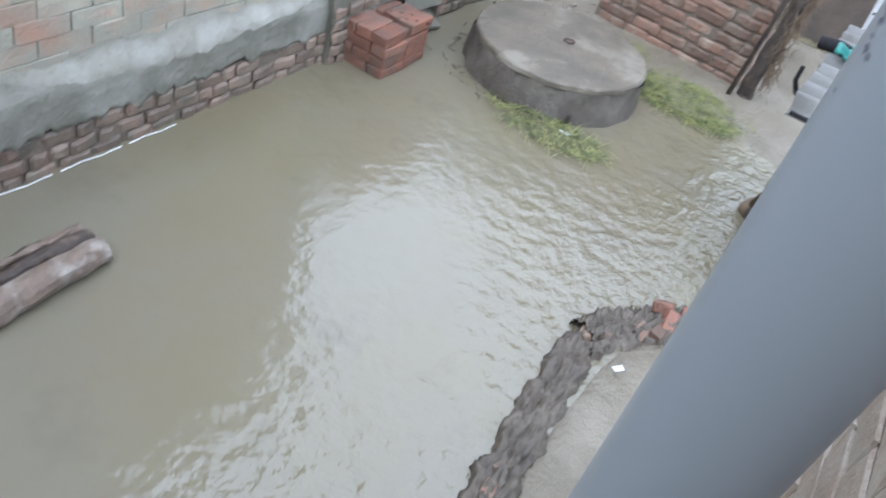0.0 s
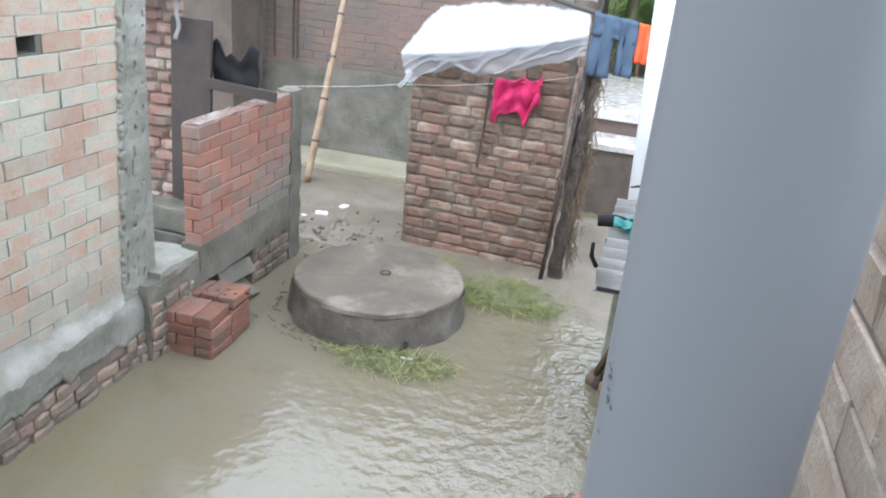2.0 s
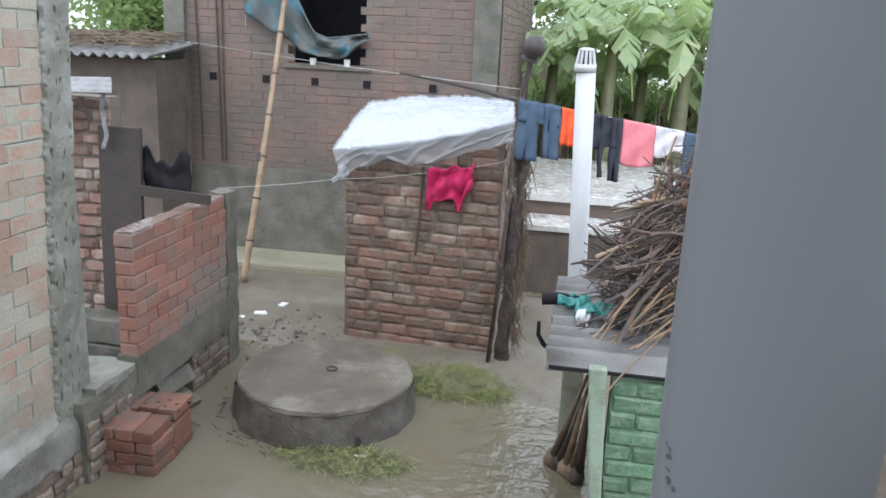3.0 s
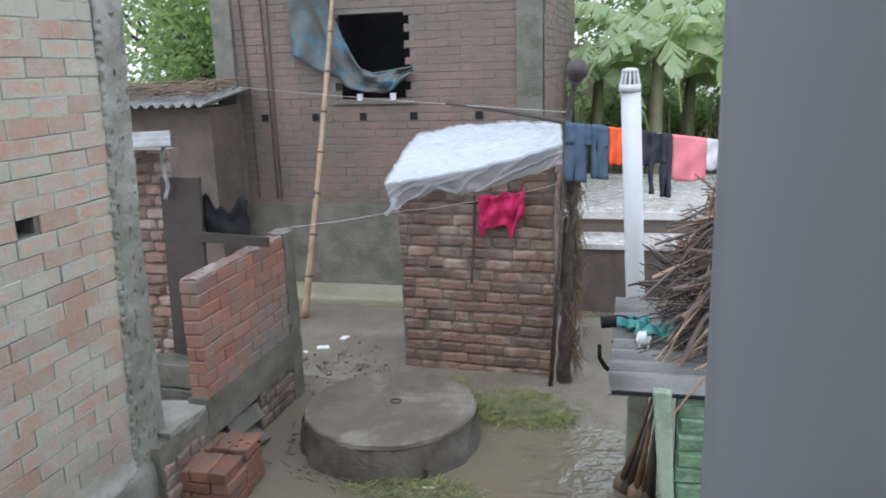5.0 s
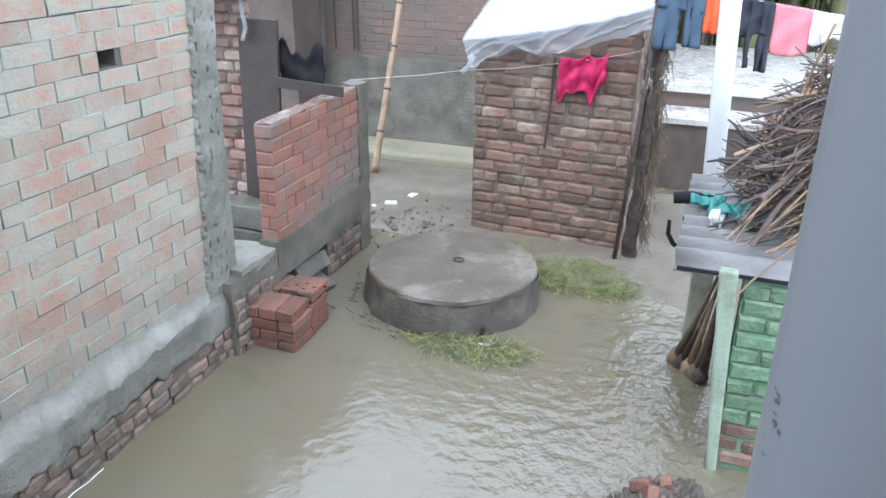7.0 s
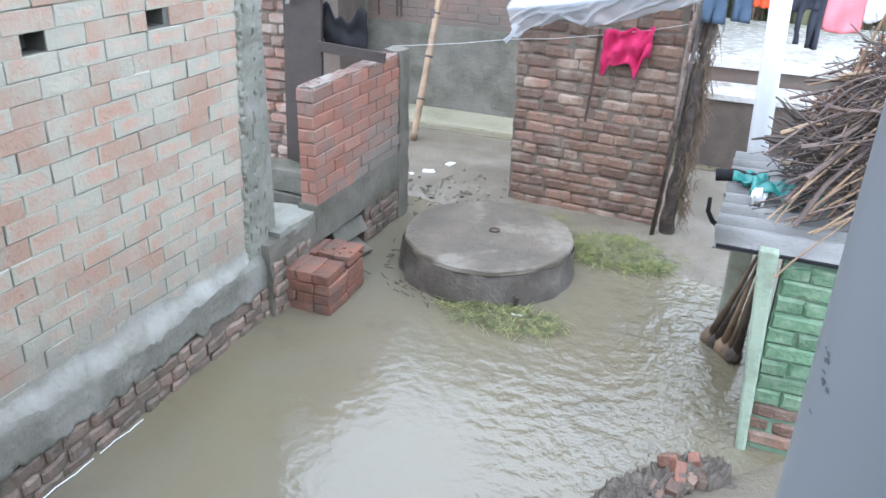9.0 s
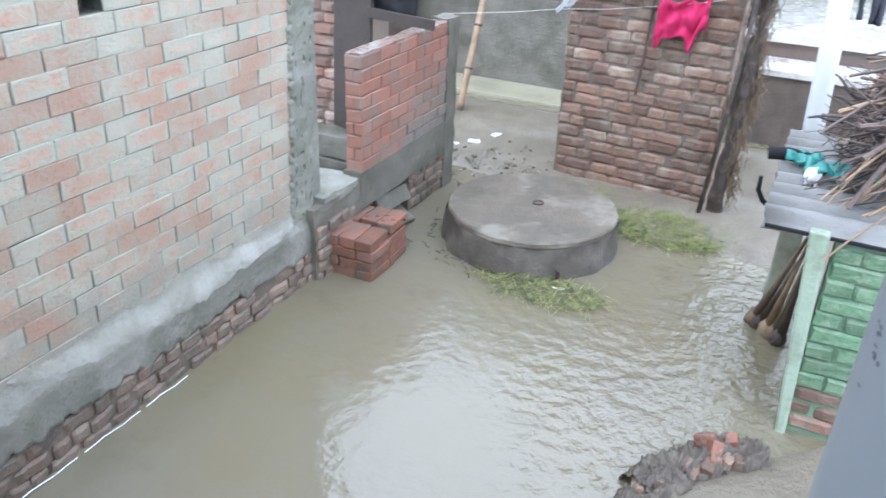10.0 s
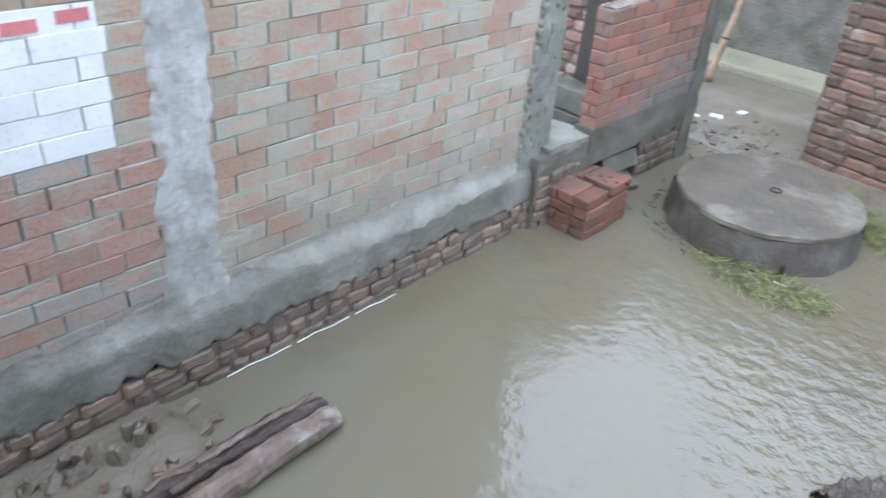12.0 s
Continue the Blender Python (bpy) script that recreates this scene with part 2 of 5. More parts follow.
CONCRETE = surf("weathered_concrete", (0.158, 0.132, 0.10), (0.092, 0.084, 0.067), 4.2, 0.42, 1.0, 48, stain=(0.215, 0.196, 0.16), stain_scale=3.0, stain_at=0.575, stain_soft=0.06)
SLAB_WHITE = surf("white_wet_slab", (0.58, 0.57, 0.545), (0.46, 0.445, 0.42), 5, 0.25, 0.3, 40, stain=(0.24, 0.21, 0.175), stain_scale=5, stain_at=0.63)
MUD = surf("wet_mud", (0.185, 0.162, 0.122), (0.145, 0.125, 0.095), 3, 0.4, 0.8, 35, stain=(0.245, 0.222, 0.18), stain_scale=1.3, stain_at=0.57, depth=0.02)
PVC_GREY = surf("grey_pvc", (0.202, 0.221, 0.238), (0.190, 0.208, 0.225), 2.5, 0.38, 0.0, 40, grainy=0.03)
PVC_WHITE = surf("white_pvc", (0.50, 0.515, 0.52), (0.44, 0.455, 0.46), 3, 0.35, 0.0, 40, grainy=0.1)
SMUDGE = surf("dark_smudge", (0.09, 0.095, 0.105), (0.12, 0.128, 0.14), 60, 0.6, 0.1, 90)
BAMBOO = surf("pale_bamboo", (0.33, 0.235, 0.145), (0.25, 0.175, 0.11), 12, 0.5, 0.3, 60, stain=(0.16, 0.11, 0.075), stain_scale=8, stain_at=0.58)
WOOD_DARK = surf("wet_dark_wood", (0.055, 0.042, 0.034), (0.036, 0.029, 0.025), 9, 0.6, 0.5, 60)
WOOD_GREY = surf("weathered_log", (0.21, 0.16, 0.125), (0.115, 0.085, 0.066), 16, 0.45, 0.8, 60, stain=(0.34, 0.32, 0.29), stain_scale=7, stain_at=0.60)
TWIG = surf("dry_twig", (0.155, 0.108, 0.086), (0.052, 0.04, 0.036), 10, 0.55, 0.4, 80, vary=0.5)
TWIG_PALE = surf("pale_stalk", (0.36, 0.25, 0.15), (0.26, 0.18, 0.11), 10, 0.5, 0.3, 80, vary=0.25)
ASBESTOS = surf("grey_corrugated_sheet", (0.19, 0.19, 0.182), (0.15, 0.15, 0.145), 3, 0.42, 0.35, 70, stain=(0.125, 0.122, 0.112), stain_scale=4, stain_at=0.62)
GREEN_PLASTER = surf("pale_green_plaster", (0.33, 0.40, 0.315), (0.25, 0.325, 0.24), 6, 0.5, 0.5, 40, stain=(0.20, 0.23, 0.17), stain_scale=6, stain_at=0.60)
GREEN_JOINT = surf("green_painted_joint", (0.15, 0.235, 0.16), (0.09, 0.145, 0.095), 9, 0.6, 0.6, 60)
GREEN_FADED = surf("faded_green_plaster", (0.36, 0.38, 0.31), (0.29, 0.31, 0.25), 4, 0.55, 0.3, 40, stain=(0.2, 0.19, 0.14), stain_scale=3, stain_at=0.58)
CLOTH_PINK = surf("magenta_cloth", (0.52, 0.018, 0.11), (0.38, 0.012, 0.075), 9, 0.85, 0.3, 60)
CLOTH_DENIM = surf("blue_denim", (0.075, 0.115, 0.17), (0.055, 0.088, 0.14), 12, 0.85, 0.2, 120)
CLOTH_ORANGE = surf("orange_cloth", (0.85, 0.13, 0.035), (0.75, 0.10, 0.03), 10, 0.8, 0.1, 90)
CLOTH_BLACK = surf("black_cloth", (0.035, 0.04, 0.055), (0.025, 0.028, 0.04), 10, 0.85, 0.1, 90)
CLOTH_ROSE = surf("rose_cloth", (0.75, 0.24, 0.27), (0.68, 0.20, 0.235), 10, 0.8, 0.1, 90)
CLOTH_WHITE = surf("white_cloth", (0.66, 0.64, 0.66), (0.56, 0.54, 0.57), 10, 0.8, 0.1, 90)
TARP_BLUE = surf("faded_blue_tarpaulin", (0.055, 0.08, 0.092), (0.10, 0.096, 0.082), 7, 0.55, 0.5, 45, stain=(0.05, 0.16, 0.21), stain_scale=3.2, stain_at=0.60, stain_soft=0.06)
SCRAP_BLUE = surf("blue_plastic_scrap", (0.03, 0.10, 0.24), (0.15, 0.17, 0.2), 30, 0.4, 0.1, 60)
UNDERLAY = surf("sky_white_underlay", (0.52, 0.54, 0.56), (0.42, 0.44, 0.455), 7, 0.4, 0.4, 40, stain=(0.30, 0.30, 0.29), stain_scale=9, stain_at=0.66)
RAG_TEAL = surf("teal_plastic_rag", (0.04, 0.235, 0.21), (0.028, 0.16, 0.15), 20, 0.4, 0.3, 70)
RAG_WHITE = surf("white_plastic_scrap", (0.74, 0.75, 0.75), (0.66, 0.67, 0.67), 5, 0.4, 0.1, 70, grainy=0.1)
# One black for plastic and rubber, and for painted dark openings and gaps.
BLACK = surf("black_and_shade", (0.020, 0.020, 0.022), (0.013, 0.013, 0.015), 8, 0.85, 0.2, 60, spec=0.2)
IRON = surf("rusty_iron", (0.09, 0.05, 0.035), (0.05, 0.035, 0.03), 20, 0.6, 0.3, 90)
CLAY = surf("sooty_clay", (0.06, 0.046, 0.042), (0.036, 0.03, 0.028), 9, 0.5, 0.2, 60)
MUD_WALL = surf("mud_wall", (0.12, 0.094, 0.074), (0.09, 0.071, 0.058), 4, 0.8, 0.5, 40, stain=(0.07, 0.06, 0.05), stain_scale=2, stain_at=0.58)
TIN = surf("old_tin_sheet", (0.30, 0.31, 0.31), (0.2, 0.2, 0.2), 8, 0.4, 0.2, 50, stain=(0.14, 0.11, 0.09), stain_scale=6, stain_at=0.58)
STRAW = surf("brown_straw", (0.185, 0.135, 0.085), (0.115, 0.083, 0.057), 12, 0.7, 0.5, 90)
GRASS = surf("wet_cut_grass", (0.12, 0.175, 0.038), (0.35, 0.315, 0.14), 42, 0.5, 0.0, 60, stain=(0.045, 0.07, 0.02), stain_scale=18, stain_at=0.53)
# Leaf tones raised to carry rain haze and wet sheen in the colour.
LEAF = surf("tree_leaf", (0.11, 0.19, 0.065), (0.18, 0.26, 0.11), 3, 0.4, 0.0, 30, stain=(0.30, 0.36, 0.15), stain_scale=1.6, stain_at=0.64)
BANANA = surf("banana_leaf", (0.25, 0.36, 0.18), (0.36, 0.45, 0.26), 3, 0.3, 0.0, 20, stain=(0.42, 0.45, 0.24), stain_scale=3, stain_at=0.62)
BANANA_STEM = surf("banana_stem", (0.17, 0.19, 0.09), (0.13, 0.12, 0.07), 5, 0.5, 0.2, 30)
INK = surf("faded_red_paint", (0.62, 0.22, 0.22), (0.5, 0.16, 0.16), 12, 0.6, 0.1, 60)
CORD = surf("pale_cord", (0.5, 0.5, 0.48), (0.4, 0.4, 0.38), 20, 0.7, 0.0, 60)


def water_material():
    m = surf("muddy_rain_water", (0.152, 0.132, 0.077), (0.162, 0.143, 0.089), 0.9, 0.08, 0.0, 2, stain=(0.160, 0.149, 0.118), stain_scale=0.55, stain_at=0.52, stain_soft=0.2)
    n, l = m.node_tree.nodes, m.node_tree.links
    b = n["Principled BSDF"]
    b.inputs["IOR"].default_value = 1.75
    pos = n.new("ShaderNodeNewGeometry").outputs["Position"]
    t1 = n.new("ShaderNodeTexNoise")
    t1.inputs["Scale"].default_value, t1.inputs["Detail"].default_value = 12, 3
    t2 = n.new("ShaderNodeTexVoronoi")
    t2.inputs["Scale"].default_value = 9
    l.new(pos, t1.inputs["Vector"])
    l.new(pos, t2.inputs["Vector"])
    add = n.new("ShaderNodeMath")
    add.operation = 'MULTIPLY_ADD'
    l.new(t2.outputs["Distance"], add.inputs[0])
    add.inputs[1].default_value = 0.22
    l.new(t1.outputs["Fac"], add.inputs[2])
    bp = n.new("ShaderNodeBump")
    bp.inputs["Strength"].default_value, bp.inputs["Distance"].default_value = 0.22, 0.021
    l.new(add.outputs["Value"], bp.inputs["Height"])
    sep = n.new("ShaderNodeSeparateXYZ")
    l.new(pos, sep.inputs[0])
    flow = n.new("ShaderNodeMapRange")
    flow.inputs["From Min"].default_value, flow.inputs["From Max"].default_value = -0.9, -0.1
    flow.inputs["To Min"].default_value, flow.inputs["To Max"].default_value = 0.22, 1.0
    l.new(sep.outputs["X"], flow.inputs["Value"])
    l.new(flow.outputs["Result"], bp.inputs["Strength"])
    l.new(bp.outputs["Normal"], b.inputs["Normal"])
    return m


def leafy(m, colour):
    """Light shining through thin leaves."""
    n, l = m.node_tree.nodes, m.node_tree.links
    tl = n.new("ShaderNodeBsdfTranslucent")
    tl.inputs["Color"].default_value = (*colour, 1)
    mx = n.new("ShaderNodeMixShader")
    mx.inputs[0].default_value = 0.45
    l.new(n["Principled BSDF"].outputs[0], mx.inputs[1])
    l.new(tl.outputs[0], mx.inputs[2])
    l.new(mx.outputs[0], n["Material Output"].inputs["Surface"])


leafy(BANANA, (0.42, 0.52, 0.22))
leafy(LEAF, (0.28, 0.40, 0.12))


def plastic_material():
    """Thin translucent plastic sheet, wet."""
    m = surf("clear_white_plastic", (0.74, 0.78, 0.82), (0.66, 0.70, 0.74), 3, 0.16, 0.12, 26, depth=0.02, grainy=0.15)
    n, l = m.node_tree.nodes, m.node_tree.links
    b, o = n["Principled BSDF"], n["Material Output"]
    tl = n.new("ShaderNodeBsdfTranslucent")
    tl.inputs["Color"].default_value = (0.62, 0.67, 0.72, 1)
    film = n.new("ShaderNodeMixShader")
    film.inputs[0].default_value = 0.45
    l.new(b.outputs[0], film.inputs[1])
    l.new(tl.outputs[0], film.inputs[2])
    tr = n.new("ShaderNodeBsdfTransparent")
    mx = n.new("ShaderNodeMixShader")
    mx.inputs[0].default_value = 0.36
    l.new(tr.outputs[0], mx.inputs[1])
    l.new(film.outputs[0], mx.inputs[2])
    l.new(mx.outputs[0], o.inputs["Surface"])
    return m


WATER = water_material()
PLASTIC = plastic_material()


# ---- bricks ----
def brick_mesh(name, length, height, depth, material, seed, rough=0.003, chamfer=0.007):
    """One brick, its face towards -y, its back at y = 0, centred on x and z."""
    rnd = random.Random(seed)
    hx, hz = length / 2, height / 2
    vs, fs = [], []
    for y, k in ((0.0, 0.0), (-depth + chamfer, 0.0), (-depth, chamfer)):
        for sx, sz in ((-1, -1), (1, -1), (1, 1), (-1, 1)):
            vs.append((sx * (hx - k) + rnd.uniform(-rough, rough), y + (rnd.uniform(-rough, rough) * 0.7 if y else 0), sz * (hz - k) + rnd.uniform(-rough, rough)))
    for a in (0, 4):
        for k in range(4):
            fs.append((a + k, a + (k + 1) % 4, a + 4 + (k + 1) % 4, a + 4 + k))
    fs.append((8, 9, 10, 11))
    me = bpy.data.meshes.new(name)
    me.from_pydata(vs, [], fs)
    me.materials.append(material)
    return me


def brick_set(material, length, height, depth, seed, rough=0.003, chamfer=0.007, count=6):
    return [brick_mesh("brick", length, height, depth, material, seed + k, rough, chamfer) for k in range(count)]


def worn_brick_mesh(name, length, height, depth, material, seed, rough=0.004):
    """One hand-made brick with rounded corners and an uneven face towards -y."""
    rnd = random.Random(seed)
    nx, nz = 6, 5
    vs, fs = [], []
    off = Vector((rnd.uniform(0, 90), rnd.uniform(0, 90), 0))
    lean = rnd.uniform(-rough, rough)
    for j in range(nz + 1):
        for i in range(nx + 1):
            a, c = 2 * i / nx - 1, 2 * j / nz - 1
            rim = max(abs(a) ** 12, abs(c) ** 9)
            pull = 1 - 0.07 * abs(a) ** 6 * abs(c) ** 3
            x, z = a * length / 2 * (1 - 0.012 * abs(c) ** 3) * pull, c * height / 2 * (1 - 0.09 * abs(a) ** 8)
            n = noise.noise_vector(Vector((x * 16, z * 22, 0)) + off)
            y = -depth * (1 - 0.85 * rim) + 0.35 * rough * n.y + lean * a
            vs.append((x + n.x * rough, y, z + n.z * rough))
    for j in range(nz):
        for i in range(nx):
            k = j * (nx + 1) + i
            fs.append((k, k + 1, k + nx + 2, k + nx + 1))
    border = [i for i in range(nx + 1)] + [j * (nx + 1) + nx for j in range(1, nz + 1)] + [nz * (nx + 1) + i for i in range(nx - 1, -1, -1)] + [j * (nx + 1) for j in range(nz - 1, 0, -1)]
    k = len(vs)
    vs += [(vs[b][0], 0.012, vs[b][2]) for b in border]
    for i, b in enumerate(border):
        j = (i + 1) % len(border)
        fs.append((border[j], b, k + i, k + j))
    me = bpy.data.meshes.new(name)
    me.from_pydata(vs, [], fs)
    me.materials.append(material)
    return me


def worn_set(material, length, height, depth, seed, rough=0.004, count=10):
    return [worn_brick_mesh("brick", length, height, depth, material, seed + k, rough) for k in range(count)]


def lay(parent, origin, u, width, height, pu, pz, sets, seed, keep=None, near=None, shift=0.0, first=0, jitter=0.002, stuff_name="brickwork", stuff_label="", split=None, ragged=0.0, offset=None, holes=()):
    """Courses of bricks from origin along u and up; sets(s, z) gives the meshes for a place; near(s, z): a brick of its own, else joined."""
    rnd = random.Random(seed)
    u = Vector(u).normalized()
    out = u.cross(Vector((0, 0, 1)))
    rot = Matrix((u, -out, Vector((0, 0, 1)))).transposed().to_4x4()
    joined = {}
    for row in range(int(height / pz + 0.5)):
        z = (row + 0.5) * pz
        s = (offset(row) if offset else shift + (pu / 2 if (row + first) % 2 else 0.0)) - 2 * pu
        s0 = None
        while s < width:
            a, b = max(s, 0.0), min(s + pu, width)
            cut = split(z) if split else None
            if cut is not None and a + 0.03 < cut < b - 0.03 and not s0:
                b, s0 = cut, s + pu
                s = cut
            elif s0:
                b, s, s0 = min(s0, width), s0, None
            elif ragged:
                b = min(s + pu * (0.55 if rnd.random() < ragged else rnd.uniform(0.86, 1.06)), width)
                s = b if b > s else s + pu
            else:
                s += pu
            for h0, h1, g0, g1 in holes:
                if g0 < z < g1 and a < h1 and b > h0:
                    a, b = (a, h0) if (h0 - a) > (b - h1) else (h1, b)
            if b - a < pu * 0.12:
                continue
            c = (a + b) / 2
            if keep and not keep(c, z):
                continue
            mesh = rnd.choice(sets(c, z))
            m = Matrix.Translation(Vector(origin) + u * (c + rnd.uniform(-jitter, jitter)) + Vector((0, 0, z + rnd.uniform(-jitter, jitter))) + out * rnd.uniform(-jitter, jitter)) @ rot
            m = m @ Matrix.Rotation(rnd.uniform(-1, 1) * jitter * 4, 4, 'Y') @ Matrix.Diagonal(((b - a) / pu, 1, 1, 1))
            if near is None or near(c, z):
                ob = new("brick", mesh)
                ob.parent = parent
                ob.matrix_world = m
            else:
                joined.setdefault(mesh.materials[0].name, []).append((mesh, m))
    for mat_name, items in joined.items():
        vs, fs = [], []
        for mesh, m in items:
            k = len(vs)
            vs += [m @ v.co for v in mesh.vertices]
            fs += [tuple(k + i for i in p.vertices) for p in mesh.polygons]
        me = bpy.data.meshes.new(stuff_name)
        me.from_pydata(vs, [], fs)
        me.materials.append(bpy.data.materials[mat_name])
        ob = tagged(new(stuff_name, me), stuff_label, kind="stuff")
        ob.parent = parent


# ---- ground and water ----
def ramp(x, a, b):
    k = min(max((x - a) / (b - a), 0.0), 1.0)
    return k * k * (3 - 2 * k)


def ground_height(x, y):
    n = noise.noise(Vector((x * 1.3, y * 1.3, 0))) * 0.5 + noise.noise(Vector((x * 5, y * 5, 3))) * 0.22
    h = -0.09 + 0.012 * n
    bank = ramp(y + 0.35 * n + 0.25 * (x + 2), 5.15, 5.75) * (1 - ramp(y + 0.2 * n, 7.35, 7.75))
    h += bank * (0.125 + 0.035 * n)
    h += ramp(-x + 0.3 * n, 1.62, 1.95) * ramp(-y + 0.3 * n, -1.3, -0.85) * (0.13 + 0.06 * n)
    h += ramp(y, 8.4, 9.5) * 0.12
    h += ramp(x, 0.02, 0.15) * (1 - ramp(y - x, 2.6, 2.8)) * (0.10 + 0.03 * n)
    h += ramp(x, -0.35, 0.0) * ramp(y + 0.2 * n, 5.0, 5.8) * 0.02 * (1 - bank)
    return h


def ground_place(u, v):
    x = -7 + 12 * u
    y = -4 + 16 * v
    return Vector((x, y, ground_height(x, y)))


near_ground = sheet(170, 210, ground_place)
far = 400.0
ring = [near_ground.verts.new(p) for p in ((-far, -far, -0.05), (far, -far, -0.05), (far, far, -0.05), (-far, far, -0.05))]
near_ground.verts.ensure_lookup_table()
corner = [near_ground.verts[0], near_ground.verts[170], near_ground.verts[171 * 211 - 1], near_ground.verts[171 * 210]]
for k in range(4):
    near_ground.faces.new((ring[k], ring[(k + 1) % 4], corner[(k + 1) % 4], corner[k]))
tagged(smooth(part("ground", near_ground, MUD)), "wet brown mud ground of a flooded yard", "ground", kind="structure")
tagged(smooth(part("water", sheet(2, 2, lambda u, v: Vector((-6 + 10 * u, -3.5 + 12.0 * v, 0.0))), WATER)), "shallow muddy rain water flooding the yard", "water", kind="structure")

# ---- unfinished brick house with the long wall ----
WX = -2.31
def holed_wall(front, back, y0, y1, z0, z1, holes, deep):
    """A wall slab facing +x with square pockets sunk into its face."""
    bm = box(bmesh.new(), back, front - deep, y0, y1, z0, z1)
    ys = sorted({y0, y1, *(v for h in holes for v in h[:2])})
    zs = sorted({z0, z1, *(v for h in holes for v in h[2:])})
    for a, b in zip(ys, ys[1:]):
        for c, d in zip(zs, zs[1:]):
            if not any(h[0] <= a and b <= h[1] and h[2] <= c and d <= h[3] for h in holes):
                box(bm, front - deep, front, a, b, c, d)
    return bm


SQ = ((2.64, 2.37), (2.81, 1.86), (2.15, 1.855))
HOLES = [(y - 0.056, y + 0.056, z - 0.043, z + 0.043) for y, z in SQ]
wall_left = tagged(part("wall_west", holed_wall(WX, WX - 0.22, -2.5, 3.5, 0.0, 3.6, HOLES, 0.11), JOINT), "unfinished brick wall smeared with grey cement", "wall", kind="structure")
pale, white = brick_set(BRICK_PALE, 0.2420, 0.0835, 0.008, 10, 0.0026, 0.003, 14), brick_set(BRICK_WHITE, 0.2445, 0.0830, 0.010, 30, 0.0012, 0.0018)
salmon = brick_set(BRICK_SALMON, 0.2410, 0.0828, 0.009, 20, 0.0034, 0.004, 12)
Z0 = 1.85 - 16.5 * 0.0855
lay(wall_left, (WX, -2.5, Z0), (0, 1, 0), 5.93, 2.9, 0.2475, 0.0855,
    lambda s, z: white if s - 2.5 < 0.976 and 1.17 < z + Z0 < 1.74 else salmon if s - 2.5 < 1.15 and z + Z0 < 1.2 else pale, 5,
    keep=lambda s, z: z + Z0 > 0.46, holes=[(y + 2.5 - 0.056, y + 2.5 + 0.056, z - Z0 - 0.043, z - Z0 + 0.043) for y, z in SQ], offset=lambda row: (0.195 if row % 2 else 0.095) + 0.0066 * row,
    near=lambda s, z: s - 2.5 > 0.42 and z + Z0 < 2.72, jitter=0.0022, split=lambda z: 3.475 if 1.17 < z + Z0 < 1.74 else None, stuff_label="upper courses of cement-smeared bricks")
tagged(part("plastic_scrap", roughen(boxed(WX - 0.07, WX - 0.01, SQ[0][0] - 0.04, SQ[0][0] + 0.035, SQ[0][1] - 0.042, SQ[0][1] - 0.024, 0.004), 0.006, 20, 2), SCRAP_BLUE), "blue plastic scrap stuffed in a wall hole", "plastic scrap")
part("paint_bar", boxed(WX + 0.012, WX + 0.0145, 0.85, 0.955, 1.665, 1.705), INK, wall_left, "faded red bar of unreadable painted writing")
part("paint_bar", boxed(WX + 0.012, WX + 0.0145, 0.68, 0.79, 1.65, 1.69), INK, wall_left, "faded red bar of unreadable painted writing")

# cement pillar at the door, smeared pillar, sloping plinth, footing
def column_place(u, v):
    """Front of the leaning pillar with ragged, pitted edges."""
    z = 0.40 + 3.2 * v
    e = 0.018 * noise.noise(Vector((z * 14, u * 2, 3))) + 0.010 * noise.noise(Vector((z * 40, u * 2, 9)))
    y = 3.265 + 0.066 * z + 0.215 * u + (e if u < 0.06 or u > 0.94 else 0)
    rim = min(u, 1 - u)
    d = 0.026 * min(1.0, rim / 0.07) ** 0.5 + 0.007 * noise.noise(Vector((y * 16, z * 12, 1)))
    pit = noise.noise(Vector((u * 9, z * 21, 6)))
    if (rim < 0.22 or abs(u - 0.5) < 0.1) and pit > 0.32:
        d -= 0.03 * (pit - 0.32) / 0.3
    return Vector((WX + max(d, -0.02) + 0.004, y, z))


tagged(part("pillar", sheet(44, 420, column_place), CEMENT), "rough grey cement pillar beside the doorway", "pillar", kind="structure")
tagged(part("pillar_core", boxed(WX - 0.2, WX + 0.0, 3.48, 3.62, 0.42, 3.6), CEMENT), "grey cement pillar side in the doorway", "pillar", kind="structure")


def strip_place(u, v):
    z = 0.42 + 1.75 * v
    e0 = 0.045 * noise.noise(Vector((z * 5, 0, 3))) + 0.02 * noise.noise(Vector((z * 17, 0, 9)))
    e1 = 0.040 * noise.noise(Vector((z * 5, 0, 13))) + 0.02 * noise.noise(Vector((z * 17, 0, 19)))
    a, b = 1.055 + 0.045 * z + e0, 1.315 + 0.035 * z + e1 + 0.06 * ramp(0.6 - z, 0.0, 0.2)
    rim = min(u, 1 - u)
    return Vector((WX + 0.004 + 0.016 * min(1.0, rim / 0.12) ** 0.6 + 0.006 * noise.noise(Vector((u * 6, z * 9, 1))), a + (b - a) * u, z))


tagged(smooth(part("cement_strip", sheet(26, 160, strip_place), CEMENT_PALE)), "ragged grey cement strip smeared on the brick wall", "cement strip", kind="structure")


